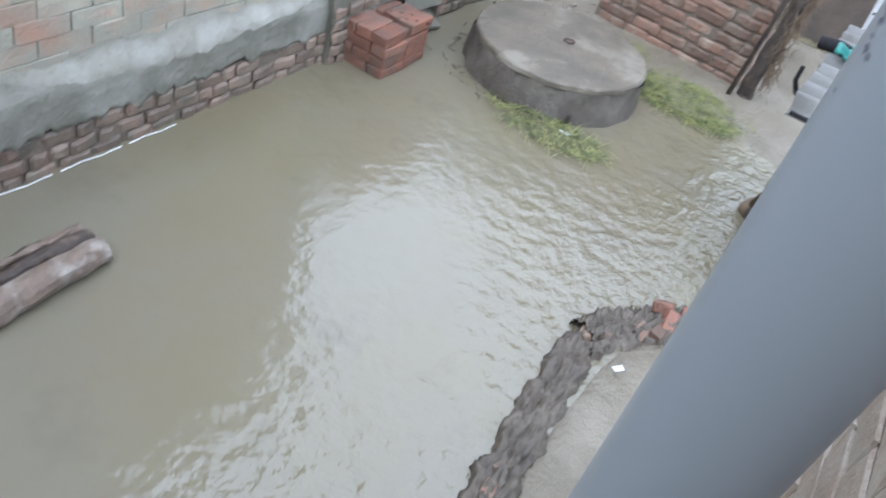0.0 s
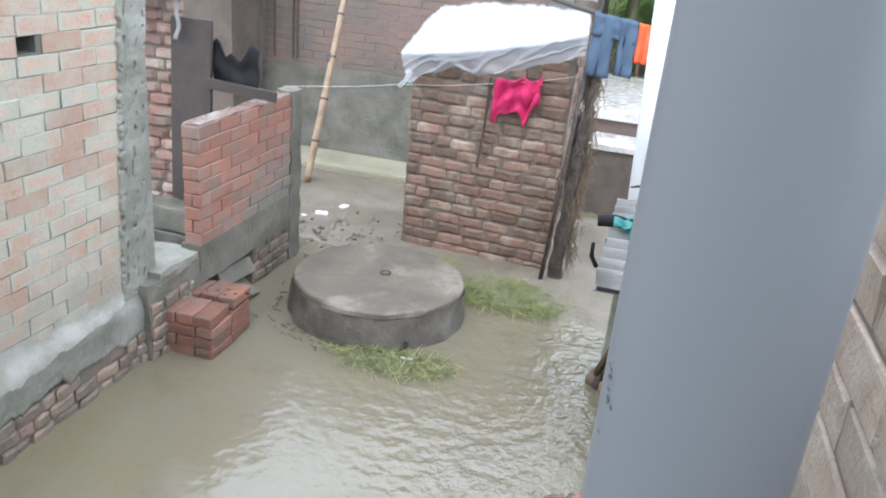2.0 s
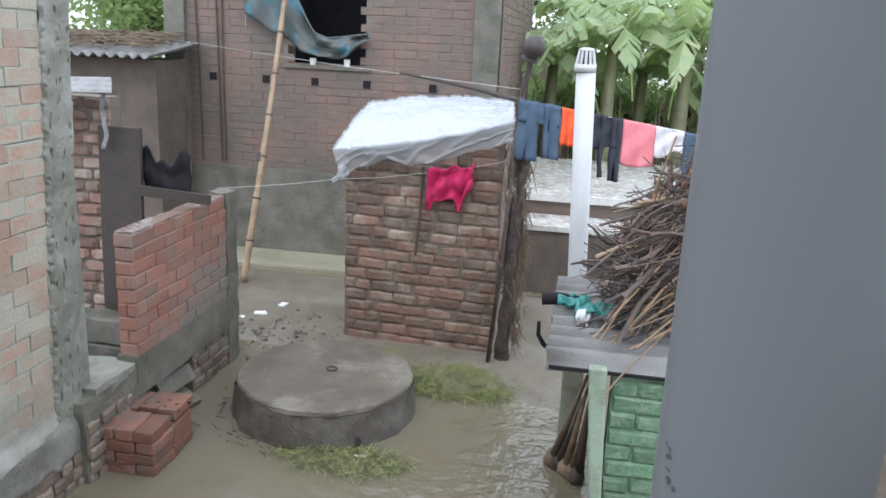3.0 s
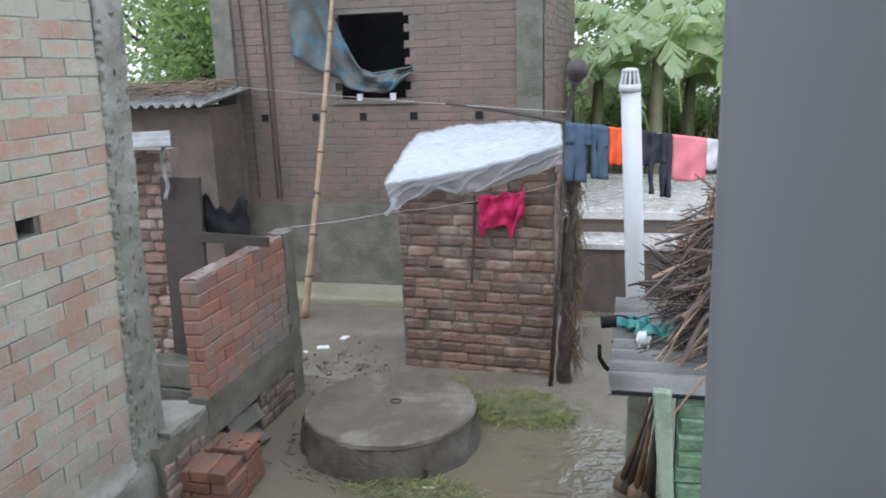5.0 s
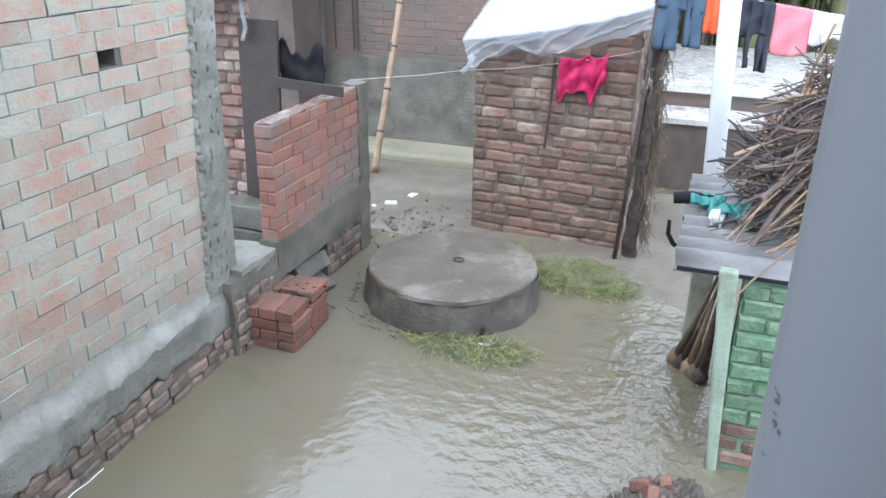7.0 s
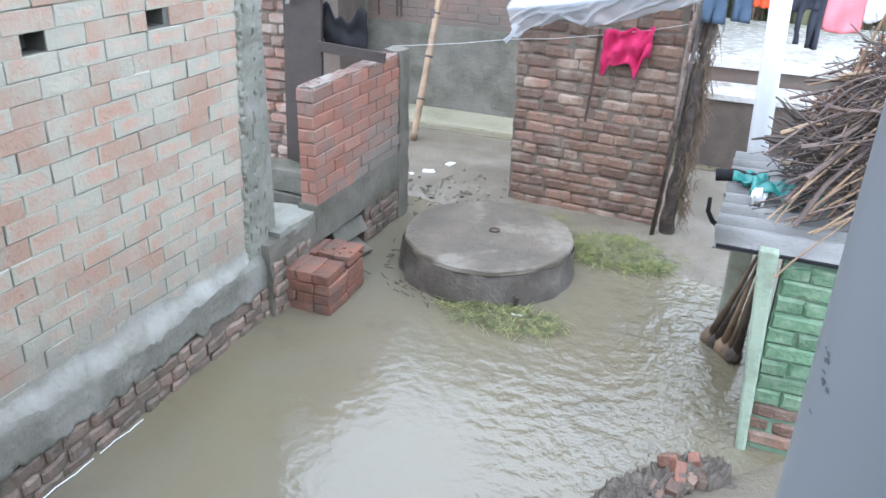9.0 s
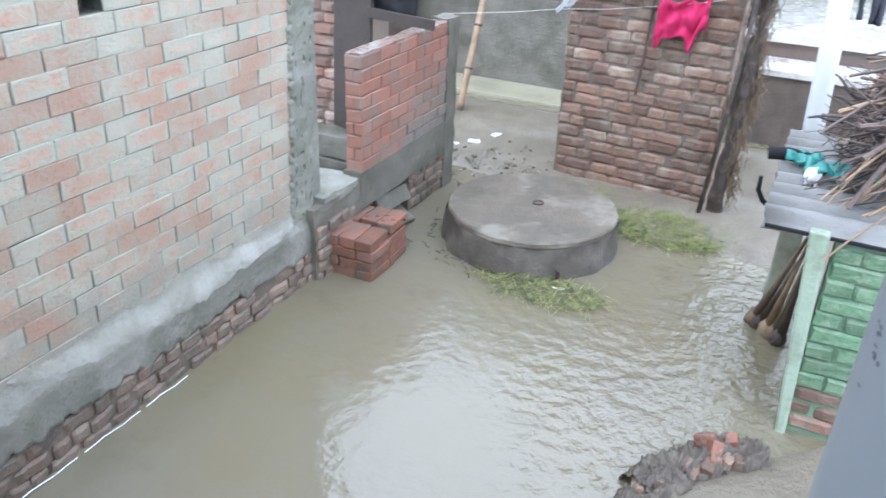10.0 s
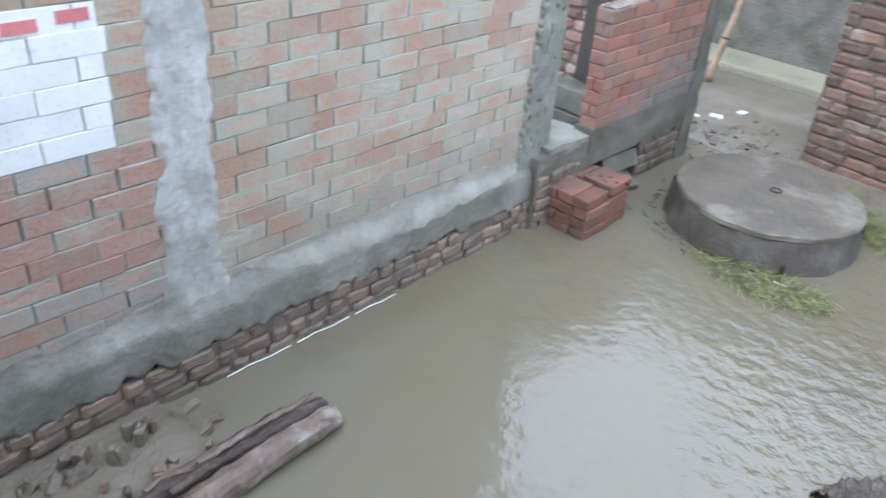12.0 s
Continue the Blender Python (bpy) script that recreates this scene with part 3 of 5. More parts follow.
def plinth_place(u, v):
    y = -2.5 + 5.97 * u
    n = noise.noise(Vector((y * 2.2, v * 2, 1)))
    top = 0.505 + 0.03 * n + 0.02 * noise.noise(Vector((y * 9, 0, 4))) + 0.008 * noise.noise(Vector((y * 31, 0, 4)))
    low = 0.20 + 0.05 * noise.noise(Vector((y * 5, 0, 5))) + 0.045 * noise.noise(Vector((y * 15, 0, 8))) + 0.02 * noise.noise(Vector((y * 45, 0, 2)))
    out = ramp(v, 0.0, 0.3)
    x = WX + 0.006 + 0.050 * ramp(v, 0.04, 0.5) + out * (0.006 * noise.noise(Vector((y * 4, v * 3, 7))) + 0.004 * noise.noise(Vector((y * 15, v * 9, 2)))) + 0.007 * ramp(v, 0.6, 1.0) * noise.noise(Vector((y * 40, v * 14, 6)))
    return Vector((x, y, top + (low - top) * v))


tagged(smooth(part("plinth", thick(sheet(420, 16, plinth_place), -0.03), CEMENT_FOOT)), "sloping band of grey cement along the wall foot", "plinth", kind="structure")
def highlight_place(u, v):
    """Sky highlight painted along the slope, a pale sheet thin and ragged at its rim."""
    n = noise.noise(Vector((u * 13, 2, 4))) + 0.5 * noise.noise(Vector((u * 41, 5, 4)))
    swell = math.sin(min(1.0, max(0.0, u)) * math.pi) ** 0.35
    v0, v1 = 0.02 + 0.07 * n, 0.30 + 0.20 * swell + 0.08 * noise.noise(Vector((u * 17, 9, 1)))
    p = plinth_place((3.95 + 1.97 * u) / 5.97, v0 + (v1 - v0) * v * swell)
    return p + Vector((0.0015 + 0.004 * math.sin(v * math.pi), 0, 0.002))


tagged(smooth(part("cement_wash", sheet(200, 8, highlight_place), PLINTH_HIGHLIGHT)), "pale strip with the plinth slope's sky highlight in its colour", "cement wash", kind="structure")
footing = tagged(part("footing", boxed(WX - 0.2, WX + 0.040, -2.5, 3.6, -0.1, 0.2), MORTAR_MUD), "exposed muddy brick footing at the water line", "footing", kind="structure")
foot = worn_set(BRICK_FOOT, 0.166, 0.073, 0.014, 50, 0.008, 14)
lay(footing, (WX + 0.042, -2.5, -0.03), (0, 1, 0), 6.1, 0.235, 0.175, 0.076, lambda s, z: foot, 8, jitter=0.007, ragged=0.3, keep=lambda s, z: not (z > 0.15 and abs(s - 2.5 - 2.97) < 0.08))
for y0, y1, dz in ((1.27, 1.62, 0.012), (1.66, 1.98, 0.010), (2.02, 2.3, 0.008)):
    tagged(part("plastic_strip", tubed([(WX + 0.078 + 0.003 * math.sin(k * 2.1), y0 + (y1 - y0) * k / 6, dz + 0.004 * math.sin(k)) for k in range(7)], 0.003, 6), RAG_WHITE), "thin white plastic strip along the water line", "plastic strip", "plastic strips")

lay(footing, (-2.217, 3.43, -0.03), (0, 1, 0), 0.42, 0.40, 0.175, 0.078, lambda s, z: foot, 9, jitter=0.008, ragged=0.3)

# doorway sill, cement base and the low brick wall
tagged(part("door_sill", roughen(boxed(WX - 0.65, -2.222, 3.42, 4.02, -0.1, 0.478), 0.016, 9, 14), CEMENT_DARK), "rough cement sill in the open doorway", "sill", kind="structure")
# Top slab in a paler cement than the block below it.
tagged(part("sill_top", roughen(boxed(WX - 0.6, -2.225, 3.54, 3.95, 0.45, 0.512), 0.014, 9, 12, 6.0), CEMENT), "paler cement top of the sill", "sill", kind="structure")
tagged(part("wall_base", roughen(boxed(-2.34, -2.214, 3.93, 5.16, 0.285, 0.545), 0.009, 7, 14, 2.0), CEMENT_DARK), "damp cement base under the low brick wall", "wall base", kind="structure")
low_wall = tagged(part("low_wall", boxed(-2.328, -2.222, 3.955, 5.2, 0.3, 1.285), MORTAR_MUD), "low red brick garden wall with wet mortar top", "wall", kind="structure")
red = brick_set(BRICK_LOW, 0.230, 0.0795, 0.008, 70, 0.003, 0.005)
header = brick_set(BRICK_LOW, 0.114, 0.0785, 0.010, 80, 0.004, 0.006)
lay(low_wall, (-2.222, 3.955, 0.530), (0, 1, 0), 1.20, 0.76, 0.236, 0.0845, lambda s, z: red, 11, jitter=0.003)
lay(low_wall, (-2.330, 3.957, 0.530), (1, 0, 0), 0.118, 0.76, 0.118, 0.0845, lambda s, z: header, 12, jitter=0.004)
tagged(part("coping", roughen(boxed(-2.328, -2.216, 3.952, 5.22, 1.276, 1.300), 0.012, 18, 16), BRICK_WETTOP), "thin uneven mortar coping", "coping", kind="structure")
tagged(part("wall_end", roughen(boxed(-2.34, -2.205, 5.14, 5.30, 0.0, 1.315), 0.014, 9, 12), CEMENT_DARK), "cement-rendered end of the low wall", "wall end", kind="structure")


rough_end = tagged(part("rubble_base", roughen(boxed(-2.33, -2.235, 4.62, 5.29, -0.1, 0.31), 0.012, 6, 6), MORTAR_MUD), "broken brick base under the low wall", "rubble", kind="structure")
lay(rough_end, (-2.232, 4.62, 0.0), (0, 1, 0), 0.67, 0.32, 0.17, 0.078, lambda s, z: foot, 18, jitter=0.006, ragged=0.3)
tagged(part("stone_slab", roughen(boxed(-0.2, 0.2, -0.06, 0.06, -0.02, 0.02, 0.006), 0.008, 8, 3, 1.0), CEMENT_DARK), "tilted broken cement slab under the wall", "slab").matrix_world = pose(-2.235, 4.38, 0.19, 62, 4, 88)
tagged(part("stone_slab", roughen(boxed(-0.2, 0.2, -0.08, 0.08, -0.02, 0.02, 0.006), 0.008, 8, 3, 3.0), CEMENT_DARK), "dark broken cement slab at the water", "slab").matrix_world = pose(-2.20, 4.30, 0.07, 24, 6, 84)

# ---- space behind the low wall ----
inner_wall = tagged(part("wall_inner", boxed(-3.75, -2.84, 4.72, 4.9, 0.0, 1.98), MORTAR_MUD), "rough red brick wall behind the doorway", "wall", kind="structure")
rough_red = worn_set(BRICK_INNER, 0.215, 0.070, 0.024, 90, 0.007, 8)
lay(inner_wall, (-3.75, 4.72, 0.3), (1, 0, 0), 0.94, 1.66, 0.225, 0.080, lambda s, z: rough_red, 13, jitter=0.006, ragged=0.2)
tagged(part("floor_inner", roughen(boxed(-4.3, WX - 0.12, 3.62, 5.6, -0.1, 0.30), 0.01, 3, 6), MUD), "dark earth floor behind the low wall", "floor", kind="structure")
board = thing("wooden_board", "tall blackened wooden board leaning behind the wall", "board", (0, 0, 0))
part("plank", boxed(-0.145, 0.145, -0.018, 0.018, 0, 1.5, 0.004), WOOD_DARK, board).matrix_world = pose(-2.72, 4.62, 0.3, -3, 0, 4)
part("batten", boxed(-0.25, 0.25, -0.012, 0.012, -0.035, 0.035, 0.004), WOOD_DARK, board).matrix_world = pose(-2.34, 4.66, 1.38, 0, 4, 4)
sack = sheet(14, 12, lambda u, v: Vector((-2.60 + 0.34 * u, 4.74 + 0.015 * math.sin(u * 9) + 0.01 * math.sin(v * 9 + u * 4), 1.36 + v * (0.30 - 0.09 * math.sin(u * math.pi) ** 2 + 0.03 * math.sin(u * 17)))))
tagged(smooth(part("sack", thick(sack, 0.01), BLACK)), "black plastic sack hung behind the low wall", "sack")
tin_roof = sheet(10, 40, lambda u, v: Vector((-3.5 + (0.91 - 0.17 * v) * u, 4.42 + 0.27 * v, 2.01 + 0.020 * math.sin(v * 17) + 0.03 * u + 0.07 * v)))
tagged(part("roof_sheet", thick(tin_roof, 0.006), TIN), "short corrugated tin roof sheet on the rough wall", "roof sheet")
hang = sheet(5, 14, lambda u, v: Vector((-2.80 + 0.03 * u + 0.012 * math.sin(v * 11), 4.62 + 0.01 * math.sin(v * 17), 2.08 - 0.42 * v)))
tagged(smooth(part("plastic_scrap", thick(hang, 0.004), TIN)), "pale plastic scrap hanging from the tin roof", "plastic scrap")

block = thing("cement_block", "rough grey cement block with a split across it", "block")
part("upper_half", roughen(boxed(-3.0, -2.36, 4.16, 4.34, 0.50, 0.66, 0.01), 0.014, 8, 5), CEMENT_DARK, block)
part("lower_half", roughen(boxed(-3.02, -2.37, 4.15, 4.34, 0.28, 0.485, 0.01), 0.014, 8, 5, 4.0), CEMENT_DARK, block)

hut = thing("mud_hut", "low mud hut with a stick-covered tin roof", "hut")
part("wall", roughen(boxed(-5.6, -4.05, 7.45, 8.05, 0.0, 2.12), 0.02, 3, 10), MUD_WALL, hut)
part("roof", thick(sheet(70, 4, lambda u, v: Vector((-5.7 + 1.75 * u, 7.2 + 1.0 * v, 2.16 + 0.022 * math.sin(u * 90) + 0.12 * v))), 0.008), TIN, hut, "dark corrugated roof sheet")
rnd = random.Random(3)
litter = bmesh.new()
for k in range(260):
    x, y, a, ln = rnd.uniform(-5.6, -4.05), rnd.uniform(7.25, 8.1), rnd.uniform(0, 3.14), rnd.uniform(0.15, 0.5)
    z = 2.22 + 0.1 * (y - 7.2) + rnd.uniform(0, 0.09)
    dx, dy = math.cos(a) * ln / 2, math.sin(a) * ln / 2
    tube(litter, [(x - dx, y - dy, z), (x, y, z + rnd.uniform(0, 0.03)), (x + dx, y + dy, z + rnd.uniform(-0.02, 0.03))], [0.005, 0.006, 0.004], 4)
tagged(part("roof_litter", litter, STRAW, hut, "dry stalks lying on the roof"), kind="stuff")

# ---- house at the end of the yard ----
BY = 8.25
back = thing("brick_house", "grey-red brick house with damp lower wall", "house")
walls = part("wall", boxed(-4.35, -2.95, BY, BY + 0.22, -0.1, 3.8), MORTAR_FAR, back)
part("wall", boxed(-2.08, -0.66, BY, BY + 0.22, -0.1, 3.8), MORTAR_FAR, back)
part("wall_below_window", boxed(-2.95, -2.08, BY, BY + 0.22, -0.1, 2.10), MORTAR_FAR, back)
part("lintel", boxed(-2.95, -2.08, BY, BY + 0.22, 3.04, 3.8), MORTAR_FAR, back)
far_bricks = brick_set(BRICK_FAR, 0.238, 0.077, 0.006, 120, 0.004, 0.003, 12)
lay(walls, (-4.1, BY, 0.95), (1, 0, 0), 3.2, 2.75, 0.245, 0.0855, lambda s, z: far_bricks, 21, keep=lambda s, z: not (1.13 < s < 2.05 and 1.16 < z < 2.10), near=lambda s, z: False, stuff_label="courses of grey-red bricks")
part("render", roughen(boxed(-4.35, -0.66, BY - 0.022, BY - 0.002, -0.05, 0.97), 0.022, 4, 22), CEMENT_DARK, back, "damp mossy cement render")
part("pillar", boxed(-4.36, -4.12, BY - 0.06, BY + 0.1, -0.1, 3.8, 0.008), CEMENT_DARK, back, "grey cement corner pillar")
part("pillar", boxed(-0.93, -0.66, BY - 0.05, BY + 0.1, -0.1, 3.8, 0.008), CEMENT_DARK, back, "grey cement corner pillar")
side = part("side_wall", boxed(-0.88, -0.662, BY + 0.1, 12.5, -0.1, 3.8), MORTAR_FAR, back)
lay(side, (-0.66, BY + 0.12, 1.2), (0, 1, 0), 3.8, 2.5, 0.245, 0.0855, lambda s, z: far_bricks, 22, near=lambda s, z: False, stuff_label="courses of bricks on the side wall")
# Black panels put the darkness of the unlit room into colour.
room = part("room", boxed(-3.2, -1.8, BY + 0.9, BY + 1.0, 1.6, 3.7), BLACK, back, "black panel painting the unlit room behind the window")
part("room_side", boxed(-3.0, -2.96, BY + 0.2, BY + 0.9, 1.8, 3.7), BLACK, back)
part("room_side", boxed(-2.07, -2.03, BY + 0.2, BY + 0.9, 1.8, 3.7), BLACK, back)
part("sill", boxed(-3.0, -2.03, BY - 0.04, BY + 0.2, 2.085, 2.12, 0.005), CEMENT_DARK, back)
# Solid black boxes paint the shade of the putlog holes.
for x in (-3.82, -3.2, -2.64, -2.06, -1.34):
    part("putlog_hole", boxed(x - 0.04, x + 0.04, BY - 0.016, BY + 0.02, 1.91, 1.99), BLACK, back, "black square painting the shade in a wall hole")
for x in (-2.66, -2.28):
    tagged(part("cup", tubed([(x, BY - 0.02, 2.125), (x, BY - 0.02, 2.20)], [0.03, 0.038], 10), RAG_WHITE), "small white cup on the window sill", "cup", "cups on the sill")


def between(x, points):
    """Height on a slack edge given by a few points."""
    for (a, za), (b, zb) in zip(points, points[1:]):
        if x <= b:
            k = min(max((x - a) / (b - a), 0.0), 1.0)
            return za + (zb - za) * k
    return points[-1][1]


def curtain_place(u, v):
    x = -3.39 + 1.36 * u
    low = between(x, ((-3.39, 2.62), (-2.89, 2.35), (-2.57, 2.20), (-2.25, 2.23), (-2.03, 2.42))) + 0.015 * math.sin(u * 23)
    top = between(x, ((-3.1, 3.5), (-2.96, 3.16), (-2.83, 2.81), (-2.62, 2.46), (-2.47, 2.41), (-2.03, 2.47)))
    fold = math.sin(u * 15 + v * 5) + 0.5 * math.sin(u * 31 - v * 7)
    return Vector((x, BY - 0.09 - 0.035 * fold - 0.02 * noise.noise(Vector((u * 7, v * 6, 2))), low + (top - low) * v))


tarpaulin = thing("tarpaulin", "faded blue-grey tarpaulin sagging across the window", "tarpaulin")
smooth(part("sheet", thick(sheet(70, 24, curtain_place), 0.006), TARP_BLUE, tarpaulin))
smooth(part("hem", tubed([tuple(curtain_place(k / 40, 1.0)) for k in range(12, 41)], 0.012, 6), TARP_BLUE, tarpaulin, "rolled upper hem"))
part("cord", tubed([(-3.39, BY - 0.09, 2.63), (-3.42, BY - 0.03, 2.5)], 0.005, 5), CORD, tarpaulin, "pale tie cord")
for x, b in ((-3.99, 0.05), (-3.76, 0.02), (-3.71, -0.02)):
    tagged(part("steel_rod", tubed([(x - b, BY - 0.02, 3.75), (x + 0.02, BY - 0.03, 2.0), (x + 0.03, BY - 0.03, 1.02)], 0.009, 6), IRON), "long rusty steel rod hanging down the wall", "rod", "steel rods")

tagged(part("cement_apron", roughen(boxed(-3.95, -1.2, 7.66, BY - 0.03, -0.06, 0.035, 0.008), 0.008, 3, 8), APRON), "pale wet cement apron along the house foot", "apron", kind="structure")

# bamboo pole leaning on the house
bamboo = thing("bamboo_pole", "long pale bamboo pole leaning against the house", "bamboo pole")
pts, radii = [], []
foot_p, top_p = Vector((-2.92, 6.94, 0.03)), Vector((-2.84, 8.05, 3.25))
for k in range(41):
    f = k / 40
    pts.append(tuple(foot_p.lerp(top_p, f) + Vector((0.02 * math.sin(f * 3), 0, 0))))
    radii.append((0.036 - 0.012 * f) * (1.16 if k % 5 == 0 else 1.0))
smooth(part("cane", tubed(pts, radii, 10), BAMBOO, bamboo))
for k in range(5, 40, 5):
    f = k / 40
    p = foot_p.lerp(top_p, f) + Vector((0.02 * math.sin(f * 3), 0, 0))
    d = (top_p - foot_p).normalized()
    part("node", tubed([tuple(p - d * 0.010), tuple(p + d * 0.010)], (0.036 - 0.012 * f) * 1.2, 10), WOOD_DARK, bamboo)
band = foot_p.lerp(top_p, 0.36)
part("red_tie", tubed([tuple(band), tuple(foot_p.lerp(top_p, 0.385))], 0.037, 10), CLAY, bamboo, "red string tied round the pole")

# ---- brick shed ----
A, B = Vector((-1.555, 5.885, 0)), Vector((-0.300, 5.80, 0))
ang = math.degrees(math.atan2(B.y - A.y, B.x - A.x))
SW = (B - A).length
shed = thing("brick_shed", "small rough brick shed with a plastic-covered roof", "shed")
sm = Matrix.Translation(A) @ Matrix.Rotation(radians(ang), 4, 'Z')
core = bmesh.new()
vs = []
for x, y, z in ((0, 0.03, 1.54), (SW, 0.03, 1.83), (SW - 0.08, 0.72, 1.92), (0, 0.72, 1.86)):
    vs.append(core.verts.new(sm @ Vector((x, y, -0.08))))
    vs.append(core.verts.new(sm @ Vector((x, y, z))))
for k in range(4):
    a, b = 2 * k, (2 * k + 2) % 8
    core.faces.new((vs[a], vs[b], vs[b + 1], vs[a + 1]))
core.faces.new(vs[1::2])
shed_wall = part("wall", core, MORTAR_MUD, shed)
old = worn_set(BRICK_OLD, 0.224, 0.0800, 0.010, 140, 0.007, 20)
u = (B - A).normalized()
lay(shed_wall, sm @ Vector((0, 0.028, 0.0)), u, SW, 1.86, 0.228, 0.0890, lambda s, z: old, 31, jitter=0.006, ragged=0.22, keep=lambda s, z: z < 1.54 + 0.29 * s / SW)
lay(shed_wall, sm @ Vector((0.0, 0.72, 0.0)), -(sm.to_3x3() @ Vector((0, 1, 0))), 0.69, 1.55, 0.236, 0.0890, lambda s, z: old, 32, jitter=0.006, ragged=0.25)


lay(shed_wall, sm @ Vector((SW - 0.002, 0.03, 0.0)), sm.to_3x3() @ Vector((-0.115, 1, 0)), 0.66, 1.80, 0.236, 0.0890, lambda s, z: old, 33, jitter=0.006, ragged=0.25)


def roof_place(p, q):
    """p along the front, q from the front edge to the back."""
    x, y = -0.068 + 1.41 * p - 0.02 * q - 0.14 * p * q, -0.10 + 0.90 * q
    wr = abs(noise.noise(Vector((p * 9 + q * 5, q * 7 - p * 2, 4))))
    ahead = 1.602 + 0.315 * p - 0.030 * math.sin(p * math.pi)
    behind = 1.908 + 0.28 * p - 0.20 * p * p
    z = ahead + (behind - ahead) * (q + 0.10 * math.sin(q * math.pi)) + 0.016 * noise.noise(Vector((p * 5, q * 4, 1))) - 0.011 * (1 - min(1.0, wr * 5)) + 0.0015 * noise.noise(Vector((p * 20, q * 14, 2)))
    return x, y, z


def tarp_place(p, w):
    fall = 0.3
    if w < fall:
        x, y, z = roof_place(p, 0)
        k = 1 - w / fall
        drop = 0.165 + 0.055 * math.exp(-((p - 0.05) / 0.08) ** 2) - 0.045 * math.exp(-((p - 0.3) / 0.08) ** 2) + 0.028 * math.exp(-((p - 0.55) / 0.15) ** 2) + 0.008 * math.sin(p * 31)
        x += 0.09 * k * (1 - ramp(p, 0.0, 0.12))
        crease = abs(noise.noise(Vector((p * 6 + k * 1.6, k * 1.2 - p * 2, 3))))
        fold = 0.030 * (1 - min(1.0, crease * 5)) + 0.025 * noise.noise(Vector((p * 7 - k, k * 1.5, 8)))
        return sm @ Vector((x, y - 0.014 * math.sin(k * 2.6) - fold * math.sin(min(k, 0.9) * 1.74), z - drop * k))
    return sm @ Vector(roof_place(p, (w - fall) / (1 - fall)))


tagged(smooth(part("plastic_sheet", sheet(170, 110, tarp_place), PLASTIC)), "wet translucent white plastic sheet over the shed roof", "plastic sheet")
# Added pale layer; puts the sky-lit white of the roof top into colour.
tagged(smooth(part("roof_boards", thick(sheet(60, 40, lambda p, q: sm @ (Vector(roof_place(p * 0.985 + 0.008, q * 0.985 + 0.005)) - Vector((0, 0, 0.012)))), 0.02), UNDERLAY, shed, "pale sheet added under the plastic to whiten its top")))
corner_p = sm @ Vector((0.0, -0.12, 1.40))
tagged(smooth(part("plastic_knot", tubed([tuple(corner_p + Vector((0.03, 0, 0.08))), tuple(corner_p + Vector((0, -0.01, 0.0))), tuple(corner_p + Vector((-0.05, -0.02, -0.05)))], [0.03, 0.015, 0.02], 8), PLASTIC)), "twisted corner of the plastic sheet tied to a line", "plastic knot")
tagged(part("wooden_pole", tubed([tuple(sm @ Vector((0.243, 0.6, 2.17))), tuple(sm @ Vector((0.75, 0.6, 2.10))), tuple(sm @ Vector((1.25, 0.55, 2.01)))], [0.013, 0.017, 0.020], 8), WOOD_DARK), "thin wooden pole weighing down the plastic sheet", "pole")
tagged(part("steel_rod", tubed([tuple(sm @ Vector((0.645, -0.02, 1.50))), tuple(sm @ Vector((0.635, -0.03, 1.1))), tuple(sm @ Vector((0.610, -0.03, 0.80)))], 0.011, 6), IRON), "dark rod hanging on the shed front", "rod")
P0 = Vector((-0.280, 5.64, 0))
tagged(smooth(part("wooden_post", tubed([(P0.x - 0.03, P0.y, -0.05), (P0.x + 0.03, P0.y, 0.9), (P0.x + 0.10, P0.y - 0.01, 2.08)], [0.018, 0.017, 0.014], 8), BARK)), "dark wooden post at the shed corner", "post")
tagged(part("wooden_post", roughen(tubed([(P0.x + 0.062 + 0.0045 * k, P0.y + 0.10 - 0.003 * k, -0.05 + 0.1 * k) for k in range(20)], [0.062 - 0.0022 * k for k in range(20)], 18), 0.022, 11), BARK), "rough dark split trunk standing beside the shed", "post")
pot_pole = thing("pot_on_pole", "upturned clay pot on a wooden pole", "pot")
part("pole", tubed([(P0.x + 0.085, P0.y + 0.05, 1.5), (P0.x + 0.10, P0.y + 0.05, 2.15), (P0.x + 0.145, P0.y + 0.05, 2.37)], 0.022, 8), WOOD_DARK, pot_pole)
pot_axis = Vector((0.30, -0.25, 0.92)).normalized()
pot_foot = Vector((P0.x + 0.13, P0.y + 0.05, 2.345))
pot = bmesh.new()
tube(pot, [tuple(pot_foot + pot_axis * h) for h in (0.0, 0.015, 0.03, 0.06, 0.10, 0.135, 0.16, 0.17)], [0.058, 0.050, 0.056, 0.078, 0.082, 0.066, 0.036, 0.010], 20)
smooth(part("pot", pot, CLAY, pot_pole))
part("rim", tubed([tuple(pot_foot - pot_axis * 0.006), tuple(pot_foot + pot_axis * 0.012)], [0.062, 0.058], 20), CLAY, pot_pole, "flared sooty rim")
rnd = random.Random(8)
